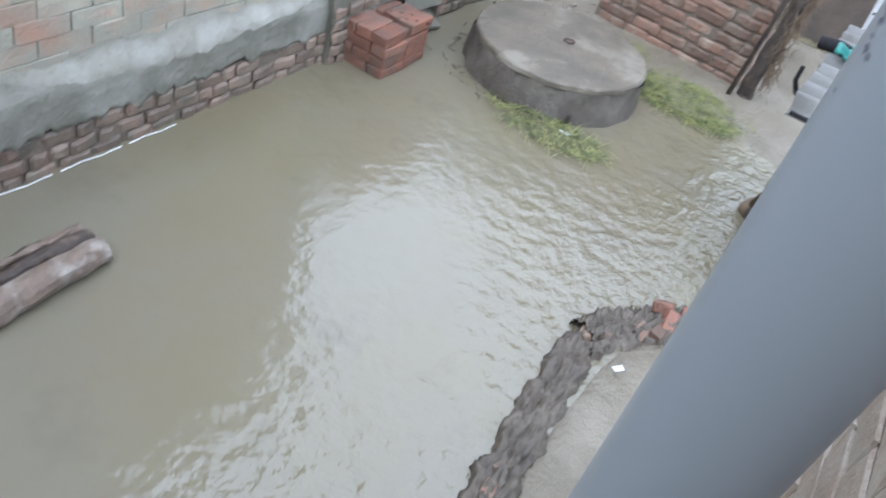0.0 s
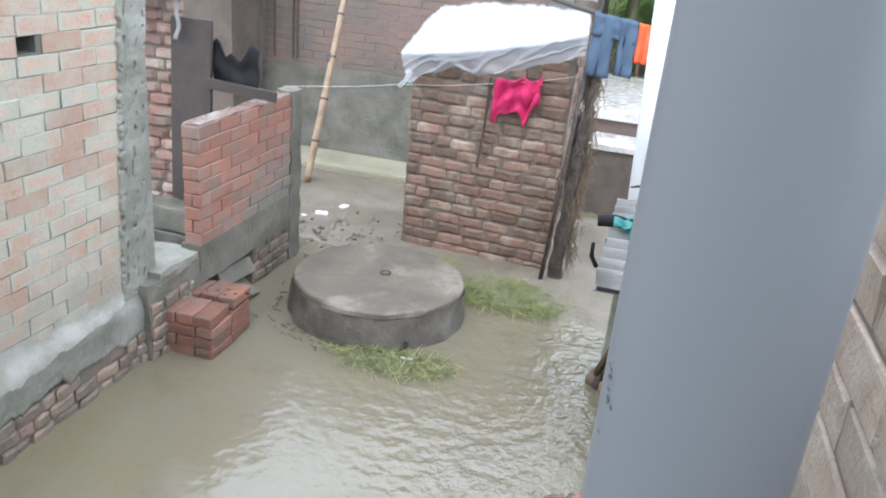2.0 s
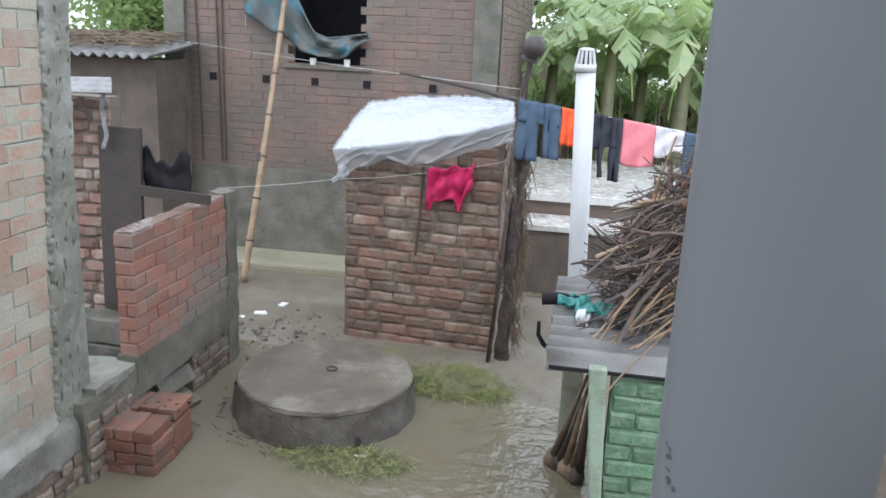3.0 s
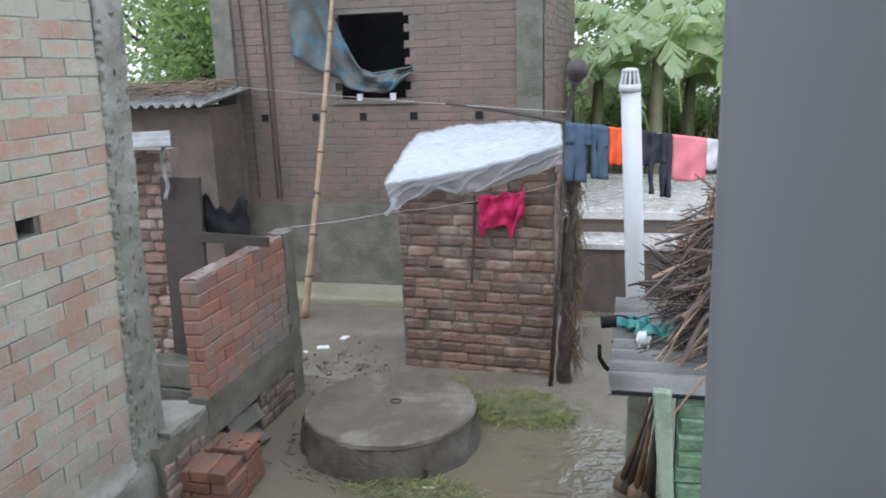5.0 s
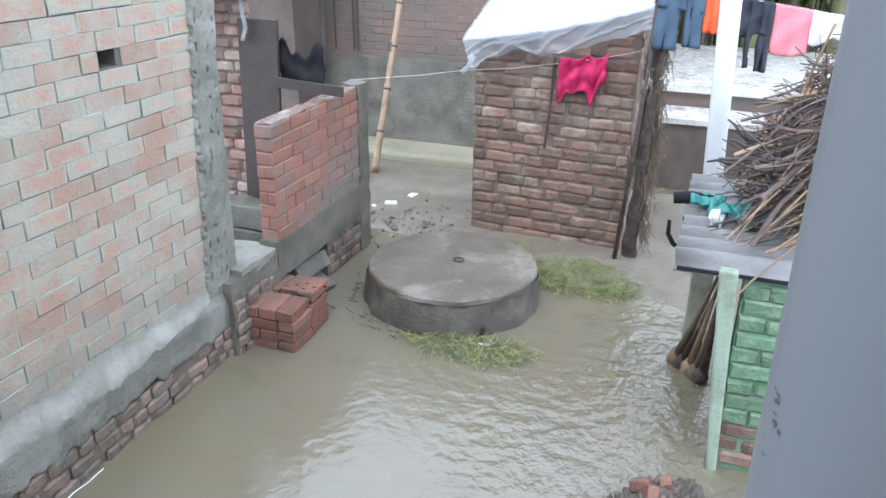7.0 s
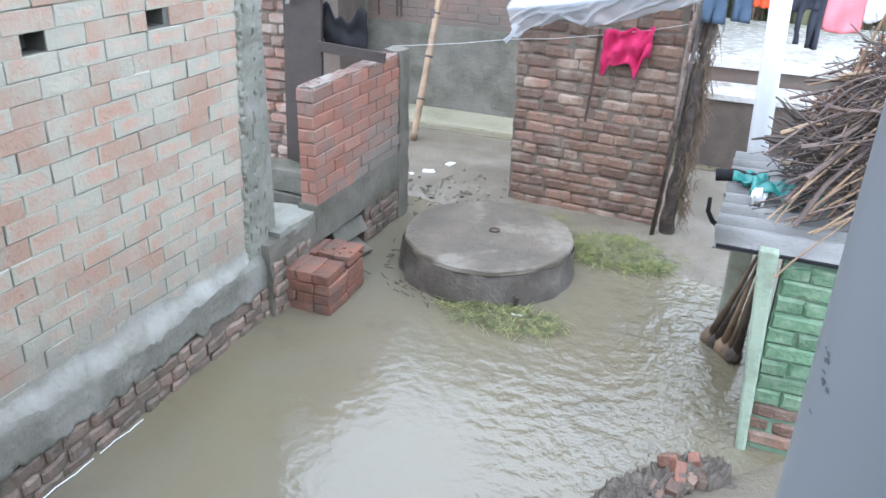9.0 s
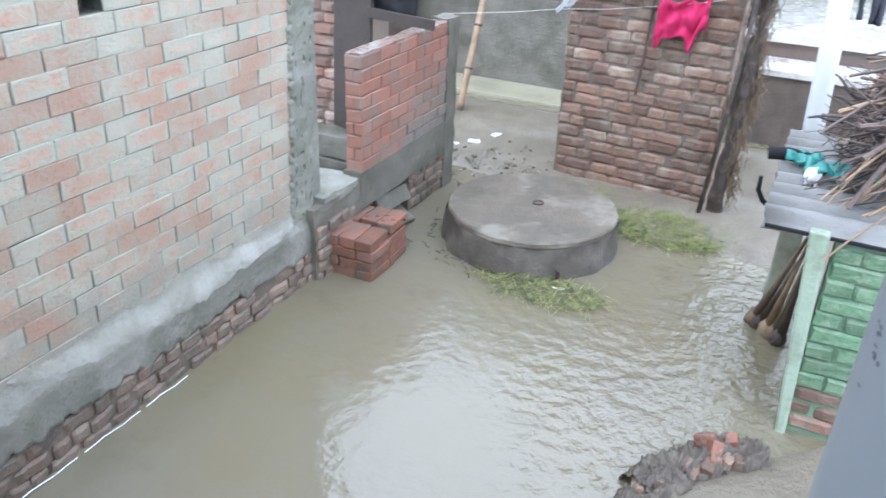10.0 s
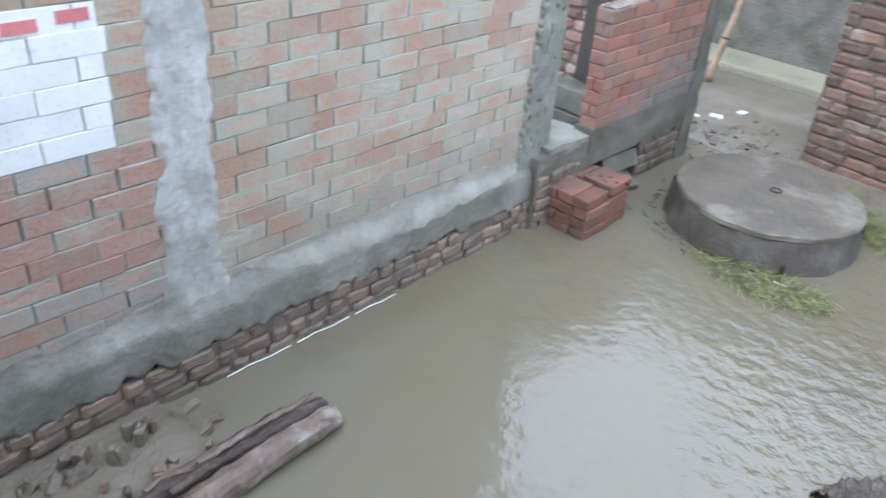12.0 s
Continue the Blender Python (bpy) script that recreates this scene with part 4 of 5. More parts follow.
for tone, label, count, sx in ((STRAW_DARK, "dark bundle of old straw and stalks beside the shed", 140, 0.10), (STRAW, "brown dry straw hanging down the trunk", 560, 0.145)):
    straw = bmesh.new()
    for k in range(count):
        h = rnd.uniform(0.3, 1.75)
        x, y = P0.x + sx + rnd.gauss(0, 0.026) + 0.02 * math.sin(h * 7), P0.y + 0.09 + rnd.gauss(0, 0.04)
        ln = rnd.uniform(0.06, 0.26)
        tube(straw, [(x + rnd.uniform(-0.05, 0.07), y, max(0.02, h - ln)), (x, y, h - ln * 0.4), (x + rnd.uniform(-0.04, 0.05), y + rnd.uniform(-0.05, 0.05), h)], [0.0015, 0.0032, 0.0015], 4)
    tagged(part("straw_bundle", straw, tone), label, "straw bundle", kind="stuff")


def garment(name, label, material, place, nx=16, ny=14, t=0.006, category="clothes"):
    return tagged(smooth(part(name, thick(sheet(nx, ny, place), t), material)), label, category, "clothes on the line")


def on_shed(x, y, z):
    return sm @ Vector((x, y, z))


def pink_place(p, v):
    sleeve = math.exp(-((p - 0.06) / 0.09) ** 2) * 0.10 + math.exp(-((p - 0.74) / 0.08) ** 2) * 0.11 - 0.05 * math.exp(-((p - 0.92) / 0.10) ** 2)
    z = 1.495 + 0.05 * p + 0.012 * math.sin(p * 14) - v * (0.25 + sleeve)
    return on_shed(0.695 + (0.325 + 0.03 * (1 - v)) * p - 0.03 * v * (0.5 - p), -0.045 - 0.022 * math.sin(p * 19 + v * 4) - 0.014 * math.sin(v * 11 + p * 5) - 0.012 * noise.noise(Vector((p * 9, v * 7, 2))), z)


tagged(garment("wet_cloth", "bright magenta cloth hanging on the shed line", CLOTH_PINK, pink_place, 26, 18), group="")
tagged(part("washing_line", tubed([(WX + 0.04, 5.25, 1.33), (-1.9, 5.6, 1.33), tuple(on_shed(-0.06, -0.03, 1.347)), tuple(on_shed(0.3, -0.03, 1.39)), tuple(on_shed(0.667, -0.03, 1.458)), tuple(on_shed(1.02, -0.03, 1.528)), tuple(on_shed(1.27, -0.03, 1.595))], 0.0022, 5), CORD), "pale cord tied across the shed front", "washing line")
tagged(part("wire", tubed([(-4.3, 8.1, 2.33), (-2.0, 7.2, 2.17), (P0.x + 0.12, P0.y + 0.03, 2.13)], 0.002, 4), CORD), "thin wire stretched from house to post", "wire")

# clothes line to the right of the shed


def line_at(x):
    y = 5.62 + 0.5 * (x + 0.19)
    return y, 2.49 - (2.49 - (2.02 - 0.135 * (x + 0.22))) * (y / 6.2)


tagged(part("washing_line", tubed([(x, *line_at(x)) for x in (-0.19, 0.2, 0.6, 1.0, 1.6, 2.4)], 0.003, 5), CORD), "thin cord carrying wet clothes", "washing line")


def hanging(x0, x1, drop, wave, phase, hem=0.0, lean=0.0):
    def place(p, v):
        x = x0 + (x1 - x0) * p
        y, z = line_at(x)
        return Vector((x + lean * v, y - 0.012 * math.sin(p * wave + phase) * (0.3 + v) - 0.008 * math.sin(v * 9 + p * 7), z + 0.006 - v * (drop + hem * math.sin(p * 5 + phase))))
    return place


jeans = thing("jeans", "wet blue jeans folded over the line", "jeans", group="clothes on the line")
smooth(part("waist", thick(sheet(14, 6, hanging(-0.20, 0.085, 0.15, 14, 0.4)), 0.02), CLOTH_DENIM, jeans))
smooth(part("trouser_leg", thick(sheet(8, 14, hanging(-0.20, -0.07, 0.42, 11, 0.2)), 0.025), CLOTH_DENIM, jeans))
smooth(part("trouser_leg", thick(sheet(8, 14, hanging(-0.03, 0.09, 0.385, 11, 1.3, lean=0.01)), 0.025), CLOTH_DENIM, jeans))
garment("shirt", "small bright orange shirt on the line", CLOTH_ORANGE, hanging(0.10, 0.25, 0.27, 18, 0.5))
garment("dark_garment", "black garment with dangling ties on the line", CLOTH_BLACK, hanging(0.32, 0.54, 0.24, 17, 1.0, 0.02))
garment("dark_garment", "long black sleeve hanging from the line", CLOTH_BLACK, hanging(0.47, 0.54, 0.47, 9, 0.2), 6, 16, 0.015)
garment("dark_garment", "thin black tie hanging from the line", CLOTH_BLACK, hanging(0.39, 0.42, 0.46, 5, 0.2), 4, 16, 0.012)
garment("towel", "rose-pink towel hanging on the line", CLOTH_ROSE, hanging(0.55, 0.80, 0.33, 13, 0.0, 0.015))
garment("vest", "white cotton vest hanging on the line", CLOTH_WHITE, hanging(0.80, 1.02, 0.20, 15, 0.7, 0.04))
garment("trousers", "dark blue trousers at the end of the line", CLOTH_DENIM, hanging(1.03, 1.3, 0.36, 15, 1.9))

# ---- concrete platform behind ----
platform = thing("concrete_platform", "low outbuilding with a white wet slab roof", "platform")
part("wall", boxed(-0.42, 3.5, 8.22, 10.8, -0.1, 0.88), BRICK_FAR, platform)
part("slab", roughen(boxed(-0.47, 3.55, 8.14, 10.9, 0.86, 0.945, 0.01), 0.006, 3, 3), SLAB_WHITE, platform, "white wet concrete slab")
part("step_wall", boxed(-0.29, 1.6, 7.67, 8.2, -0.1, 0.66), MUD_WALL, platform)
part("step_slab", roughen(boxed(-0.31, 1.62, 7.64, 8.2, 0.655, 0.715, 0.008), 0.006, 3, 3, 2.0), SLAB_WHITE, platform, "lower whitish slab")

# ---- well cover ----
WC = Vector((-1.29, 4.67, 0))
well = thing("well_cover", "round weathered concrete slab over a well", "well cover", WC)
ring_wall = bmesh.new()
N = 72


def ringed(bm, prof):
    rings = []
    for r, z in prof:
        rings.append([bm.verts.new((math.cos(2 * math.pi * k / N) * (r + 0.010 * noise.noise(Vector((math.cos(2 * math.pi * k / N) * 3, math.sin(2 * math.pi * k / N) * 3, z * 20)))), math.sin(2 * math.pi * k / N) * (r + 0.010 * noise.noise(Vector((math.cos(2 * math.pi * k / N) * 3, math.sin(2 * math.pi * k / N) * 3, z * 20)))), z + 0.004 * noise.noise(Vector((k * 0.3, r * 9, 0))))) for k in range(N)])
    for r, s in zip(rings, rings[1:]):
        for k in range(N):
            bm.faces.new((r[k], r[(k + 1) % N], s[(k + 1) % N], s[k]))
    return rings


ringed(ring_wall, [(0.635, -0.1), (0.612, 0.02), (0.592, 0.10), (0.582, 0.19), (0.572, 0.222)])
smooth(part("ring", roughen(ring_wall, 0.03, 7), RING_CEMENT, well, "dark cement ring"))
lid = bmesh.new()
rings = ringed(lid, [(0.550, 0.200), (0.572, 0.205), (0.582, 0.215), (0.580, 0.242), (0.570, 0.254), (0.45, 0.258), (0.3, 0.260), (0.12, 0.261)])
lid.faces.new(rings[-1])
part("lid", lid, CONCRETE, well, "flat round concrete lid")
ring_bm = bmesh.new()
for k in range(20):
    a, b = 2 * math.pi * k / 20, 2 * math.pi * (k + 1) / 20
    tube(ring_bm, [(0.03 + 0.034 * math.cos(a), 0.03 + 0.034 * math.sin(a), 0.266), (0.03 + 0.034 * math.cos(b), 0.03 + 0.034 * math.sin(b), 0.266)], [0.006, 0.006], 5, False)
part("lifting_ring", ring_bm, IRON, well, "small rusty lifting ring")

# ---- stack of bricks ----
stack = thing("brick_stack", "small stack of wet red bricks standing in water", "brick stack", (-2.10, 3.80, 0), 2)


def loose_brick(seed, sx, sy, sz):
    return roughen(boxed(-sx / 2, sx / 2, -sy / 2, sy / 2, -sz / 2, sz / 2, 0.009), 0.006, 22, 1, seed)


rnd = random.Random(12)
rows_flat = [(-0.118, -0.122, 0), (0.0, -0.122, 0), (0.118, -0.122, 0), (-0.118, 0.122, 0), (0.0, 0.122, 0), (0.118, 0.122, 0)]
rows_cross = [(-0.058, -0.181, 90), (-0.058, -0.061, 90), (-0.058, 0.061, 90), (-0.058, 0.181, 90), (0.121, -0.122, 0), (0.121, 0.122, 0)]
for layer, plan in enumerate((rows_cross, rows_flat, rows_cross, rows_flat)):
    for x, y, turn in plan:
        lift = 0.012 if layer == 3 and y > 0 and x > -0.1 else 0.0
        b = part("brick", loose_brick(rnd.random() * 50, 0.113, 0.234, 0.066), BRICK_RED, stack)
        b.matrix_local = pose(x + rnd.uniform(-0.005, 0.005), y + rnd.uniform(-0.006, 0.006) + (0.02 if layer == 3 and y > 0 else 0), 0.030 + layer * 0.0685 + rnd.uniform(0, 0.003) + lift, 0, 0, turn + rnd.uniform(-2, 2))

for k, (x, y) in enumerate([(0.055 * i - 0.03 + 0.12 * j, 0.07 + 0.04 * i) for i in range(3) for j in range(2)]):
    part("frog_mark", boxed(x - 0.012, x + 0.012, y - 0.006, y + 0.006, 0.276, 0.2835, 0.002), BLACK, stack, "dark pressed mark")

tagged(part("wooden_peg", roughen(tubed([(-0.915, 4.165, -0.05), (-0.912, 4.163, 0.05), (-0.905, 4.16, 0.085)], [0.016, 0.015, 0.012], 8), 0.004, 30), WOOD_DARK), "short dark wooden peg in the water", "peg")
tagged(part("plastic_scrap", roughen(boxed(-0.04, 0.04, -0.009, 0.009, 0.0, 0.008), 0.006, 25, 2), RAG_WHITE), "white plastic scrap floating by the well", "plastic scrap").matrix_world = pose(-0.873, 4.08, 0.006, 0, 0, 10)

# ---- grass clippings ----


def clippings(name, label, cx, cy, rx, ry, count, seed, high=0.07):
    rnd = random.Random(seed)
    bm = bmesh.new()
    for k in range(count):
        r, a = math.sqrt(rnd.random()), rnd.uniform(0, 6.283)
        r *= 1 + 0.3 * rnd.random()
        x, y = cx + rx * r * math.cos(a), cy + ry * r * math.sin(a)
        if (x - WC.x) ** 2 + (y - WC.y) ** 2 < 0.585 ** 2:
            continue
        z = 0.004 + high * max(0.0, 1 - r) * rnd.random() + 0.015 * rnd.random()
        ln, th, w = rnd.uniform(0.06, 0.24), rnd.uniform(0, 6.283), rnd.uniform(0.0014, 0.0034)
        d, s = Vector((math.cos(th), math.sin(th), 0)), Vector((-math.sin(th), math.cos(th), 0))
        c = Vector((x, y, z))
        p = [c - d * ln / 2, c + Vector((0, 0, 0.02 * rnd.random())), c + d * ln / 2 + Vector((0, 0, 0.05 * rnd.uniform(-0.25, 1) ** 3))]
        q = [bm.verts.new(v + s * w * e) for v, ws in zip(p, (0.6, 1, 0.2)) for e in (-ws, ws)]
        bm.faces.new((q[0], q[1], q[3], q[2]))
        bm.faces.new((q[2], q[3], q[5], q[4]))
    return tagged(part(name, bm, GRASS), label, "grass", kind="stuff")


clippings("cut_grass", "heap of wet yellow-green cut grass beside the shed", -0.50, 5.30, 0.42, 0.29, 1300, 5, 0.10)
clippings("cut_grass", "cut grass floating at the foot of the well", -0.98, 4.02, 0.36, 0.16, 400, 6, 0.05)
clippings("cut_grass", "thin cut grass washed against the shed", -1.15, 5.55, 0.5, 0.20, 560, 7, 0.03)

# ---- corrugated-roofed green outbuilding ----
outhouse = thing("green_outbuilding", "green-painted brick outbuilding under a corrugated sheet", "outbuilding")
GY = 3.36
gwall = part("wall", boxed(0.50, 2.2, GY + 0.02, GY + 0.14, -0.1, 1.03), GREEN_JOINT, outhouse)
green, bare = brick_set(BRICK_GREEN, 0.229, 0.0755, 0.020, 160, 0.007, 0.013, 10), worn_set(BRICK_OLD, 0.226, 0.074, 0.018, 170, 0.005)
lay(gwall, (0.50, GY + 0.024, 0.02), (1, 0, 0), 0.9, 0.98, 0.236, 0.0815, lambda s, z: green if z > 0.26 else bare, 41, jitter=0.005)
post = bmesh.new()
gv = []
for z, x0, x1 in ((-0.1, 0.488, 0.532), (1.05, 0.388, 0.472)):
    gv.append([post.verts.new(c) for c in ((x0, GY - 0.025, z), (x1, GY - 0.025, z), (x1, GY + 0.12, z), (x0, GY + 0.12, z))])
for k in range(4):
    post.faces.new((gv[0][k], gv[0][(k + 1) % 4], gv[1][(k + 1) % 4], gv[1][k]))
post.faces.new(gv[1])
bmesh.ops.bevel(post, geom=post.edges[:], offset=0.012, segments=2, profile=0.6, affect='EDGES')
part("corner_post", post, GREEN_PLASTER, outhouse, "pale green plastered corner post")
part("rear_post", roughen(boxed(0.275, 0.40, 4.46, 4.58, -0.1, 1.0, 0.012), 0.006, 5, 4), GREEN_FADED, outhouse, "faded grey-green plastered post")
part("side_wall", boxed(0.62, 0.72, GY + 0.14, 4.6, -0.1, 1.0), GREEN_FADED, outhouse)


def corrugation(u, v):
    x, y = 0.195 + 2.0 * u + 0.012 * noise.noise(Vector((v * 30, 0, 0))) * (1 - u), 3.36 + 1.28 * v
    return Vector((x, y, 1.056 + 0.042 * math.cos((y - 3.43) * 2 * math.pi / 0.146) + 0.05 * u))


smooth(part("roof_sheet", thick(sheet(8, 150, corrugation), 0.008), ASBESTOS, outhouse, "wet grey corrugated roofing sheet"))
# Black strip paints the shade in the gap under the roof edge.
part("edge_strip", boxed(0.21, 2.1, 3.352, 3.366, 1.020, 1.034), BLACK, outhouse, "black strip painting the shaded gap below the sheet")

tagged(smooth(part("black_hose", tubed([(0.115, 4.3, 0.90), (0.117, 4.3, 0.82), (0.150, 4.3, 0.765), (0.205, 4.3, 0.725), (0.29, 4.34, 0.71)], [0.011, 0.013, 0.014, 0.013, 0.012], 10), BLACK)), "bent black rubber hose end below the roof sheet", "hose")

# firewood on the roof
rnd = random.Random(21)


def stick(cx, cy, cz, ln, yaw, tilt, r, bend):
    d = Vector((math.cos(yaw) * math.cos(tilt), math.sin(yaw) * math.cos(tilt), math.sin(tilt)))
    s = Vector((-math.sin(yaw), math.cos(yaw), 0))
    c = Vector((cx, cy, cz))
    return [tuple(c + d * ln * (f - 0.5) + s * bend * math.sin(f * 3.14) + Vector((0, 0, bend * 0.6 * math.sin(f * 6 + yaw)))) for f in (0, 0.25, 0.5, 0.75, 1)], [r, r * 0.95, r * 0.85, r * 0.7, r * 0.45]


def pile_top(x, y):
    return 1.10 + 0.88 * min(1.0, max(0.0, (x - 0.36) / 0.45)) ** 0.8 * (1 - 0.3 * abs(y - 4.0) / 0.55)


for k in range(300):
    x, y = rnd.uniform(0.56, 1.25), rnd.uniform(3.52, 4.4)
    z = 1.12 + (pile_top(x, y) - 1.12) * rnd.random() ** 0.6
    across = rnd.random() < 0.34
    ln = rnd.uniform(0.25, 0.6) if across else rnd.uniform(0.35, 0.9)
    yaw = rnd.uniform(-1.6, 1.6) if across else rnd.gauss(0.0, 0.35)
    tilt = rnd.uniform(-0.5, 0.5) if across else rnd.gauss(0.62, 0.32)
    pts, rad = stick(x, y, z, ln, yaw, tilt, rnd.choice((0.003, 0.004, 0.005, 0.006, 0.008, 0.012)), rnd.uniform(-0.05, 0.05))
    pts = [(p[0] + 0.012 * rnd.uniform(-1, 1), p[1], max(1.11 + 0.01 * rnd.random(), p[2] + 0.01 * rnd.uniform(-1, 1))) for p in pts if p[0] > 0.38 + 0.08 * math.sin(k)]
    if len(pts) > 2:
        tagged(part("firewood_stick", tubed(pts, rad[:len(pts)], 6), TWIG if rnd.random() < 0.8 else TWIG_PALE), "thin dry branch in a heap on the roof", "stick", "firewood heap")
for k in range(20):
    reach = rnd.random()
    lowx, lowy, lowz = 0.26 + 0.45 * rnd.random() ** 0.7, rnd.uniform(3.40, 3.62), 1.12 + 0.05 * rnd.random()
    topx, topy, topz = rnd.uniform(0.75, 1.25), rnd.uniform(3.5, 3.95), 1.30 + 0.42 * reach
    mid = (lowx + (topx - lowx) * 0.5, (lowy + topy) / 2, (lowz + topz) / 2 + rnd.uniform(-0.02, 0.05))
    r = rnd.uniform(0.003, 0.0065)
    tagged(part("firewood_stalk", tubed([(lowx, lowy, lowz), mid, (topx, topy, topz)], [r * 0.8, r, r * 1.1], 6), TWIG_PALE if k % 3 else TWIG), "long pale dry stalk on the heap", "stalk", "firewood heap")
twigs = bmesh.new()
for k in range(900):
    x, y = rnd.uniform(0.46, 1.2), rnd.uniform(3.52, 4.4)
    z = 1.12 + (pile_top(x, y) + 0.03 - 1.12) * rnd.random() ** 0.45
    pts, rad = stick(x, y, z, rnd.uniform(0.12, 0.42), rnd.gauss(0, 0.9), rnd.gauss(0.4, 0.5), rnd.uniform(0.0015, 0.004), rnd.uniform(-0.05, 0.05))
    tube(twigs, [(p[0], p[1], max(1.11, p[2])) for p in pts], rad, 4, False)
tagged(part("brushwood", twigs, TWIG), "tangle of thin dark twigs heaped on the roof", "twigs", kind="stuff")
pts, rad = stick(0.60, 3.36, 1.10, 0.42, 0.35, 0.85, 0.005, 0.01)
tagged(part("firewood_stalk", tubed(pts, rad, 6), TWIG_PALE), "pale stalk slipping over the roof edge", "stalk", "firewood heap")
for x, y, z, yaw, tilt in ((0.30, 4.3, 1.50, 2.9, 0.5), (0.33, 4.25, 1.44, 3.0, 0.15), (0.24, 4.2, 1.36, 3.2, -0.15)):
    pts, rad = stick(x + 0.12, y, z - 0.06, 0.19, yaw, tilt, 0.011, 0.025)
    tagged(smooth(part("root_piece", tubed(pts, rad, 8), WOOD_DARK)), "blackened piece of root at the heap's edge", "root", "root pieces")
for k in range(90):
    x, y = rnd.uniform(0.5, 1.2), rnd.uniform(3.6, 4.4)
    if k < 30:
        x, y = rnd.gauss(0.66, 0.07), rnd.gauss(4.25, 0.08)
    z = 1.15 + (pile_top(x, y) + 0.04 - 1.15) * rnd.random() ** 0.3
    w, d, curl = rnd.uniform(0.04, 0.09), rnd.uniform(0.02, 0.04), rnd.uniform(0.02, 0.05)
    lf = sheet(6, 4, lambda u, v: Vector((x + w * (u - 0.5), y + d * (v - 0.5) * math.sin(0.25 + 2.65 * u), z + curl * (v - 0.5) ** 2 * 4 + 0.5 * curl * math.sin(u * 4 + k))))
    bmesh.ops.rotate(lf, verts=lf.verts[:], cent=(x, y, z), matrix=Euler((rnd.uniform(-1, 1), rnd.uniform(-1, 1), rnd.uniform(0, 6))).to_matrix())
    tagged(smooth(part("dry_leaf", thick(lf, 0.0015), LEAF_DRY)), "curled brown dry leaf among the sticks", "leaf", "dry leaves")


def rag(name, label, mat, cx, cy, cz, w, d, seed):
    bm = sheet(16, 12, lambda u, v: Vector((cx + w * (u - 0.5), cy + d * (v - 0.5), cz + 0.03 * noise.noise(Vector((u * 4, v * 4, seed))) + 0.035 * math.sin(u * 9 + seed) * math.sin(v * 7))))
    return tagged(smooth(part(name, thick(bm, 0.01), mat)), label, "rag", "scraps on the roof")


rag("plastic_rag", "crumpled teal plastic rag on the roof sheet", RAG_TEAL, 0.30, 4.02, 1.135, 0.17, 0.12, 1)
rag("plastic_rag", "crumpled teal plastic rag on the roof sheet", RAG_TEAL, 0.42, 3.86, 1.15, 0.22, 0.13, 5)
rag("plastic_rag", "crumpled teal plastic rag on the roof sheet", RAG_TEAL, 0.55, 3.78, 1.16, 0.20, 0.12, 9)
rag("plastic_scrap", "white plastic scrap on the roof sheet", RAG_WHITE, 0.35, 3.80, 1.11, 0.06, 0.04, 3)
tagged(smooth(part("black_hose", tubed([(0.13, 4.05, 1.12), (0.22, 4.06, 1.13), (0.34, 4.03, 1.13)], [0.032, 0.034, 0.03], 12), BLACK)), "short piece of black rubber hose", "hose")

# brooms leaning on the posts
for k, (bx, by, tx, ty, hz) in enumerate(((0.27, 4.30, 0.41, 4.02, 0.72), (0.31, 4.26, 0.42, 4.00, 0.66), (0.35, 4.22, 0.425, 3.98, 0.74), (0.39, 4.18, 0.43, 3.96, 0.60), (0.42, 4.14, 0.44, 3.94, 0.68))):
    stalk = thing("palm_stalk", "brown dry palm stalk leaning on the post", "palm stalk", group="palm stalks")
    tone = (STRAW, BARK, BAMBOO, STRAW, BARK)[k]
    smooth(part("stem", tubed([(bx, by, 0.06), (0.55 * bx + 0.45 * tx, 0.5 * (by + ty), hz * 0.5), (tx, ty, hz)], [0.030, 0.016, 0.009], 8), tone, stalk))
    smooth(part("butt", roughen(tubed([(bx - 0.03, by + 0.02, -0.03), (bx - 0.01, by, 0.03), (bx, by, 0.10)], [0.035, 0.05, 0.028], 9), 0.012, 14), tone, stalk))

# white vent pipe
vent = thing("vent_pipe", "tall white plastic vent pipe with slotted cowl", "vent pipe", (0.245, 4.80, 0))
smooth(part("pipe", tubed([(0.125, 0, -0.1), (0.062, 0, 1.1), (0.005, 0, 2.32)], 0.058, 24), PVC_WHITE, vent))
smooth(part("collar", tubed([(0, 0, 2.30), (0, 0, 2.345)], 0.064, 24), PVC_WHITE, vent))
for k in range(12):
    a = 2 * math.pi * k / 12
    part("cowl_rib", tubed([(0.056 * math.cos(a), 0.056 * math.sin(a), 2.34), (0.040 * math.cos(a), 0.040 * math.sin(a), 2.425)], 0.008, 6), PVC_WHITE, vent)
smooth(part("cowl_cap", tubed([(0, 0, 2.418), (0, 0, 2.432), (0, 0, 2.44)], [0.048, 0.046, 0.02], 20), PVC_WHITE, vent))
smooth(part("cowl_core", tubed([(0, 0, 2.34), (0, 0, 2.42)], [0.04, 0.028], 16), CEMENT_DARK, vent))

# ---- grey rain pipe close to the camera ----
rain_pipe = thing("rain_pipe", "thick grey plastic rain pipe on the house wall", "rain pipe", (0.37, 0.36, 0))
smooth(part("pipe", tubed([(0, 0, -0.1), (0, 0, 1.0), (0, 0, 2.0), (0, 0, 3.0), (0, 0, 4.2)], 0.047, 48), PVC_GREY, rain_pipe))
for z in (0.9, 3.4):
    part("bracket", boxed(0.03, 0.25, -0.012, 0.012, z - 0.015, z + 0.015, 0.003), IRON, rain_pipe)


rnd = random.Random(7)
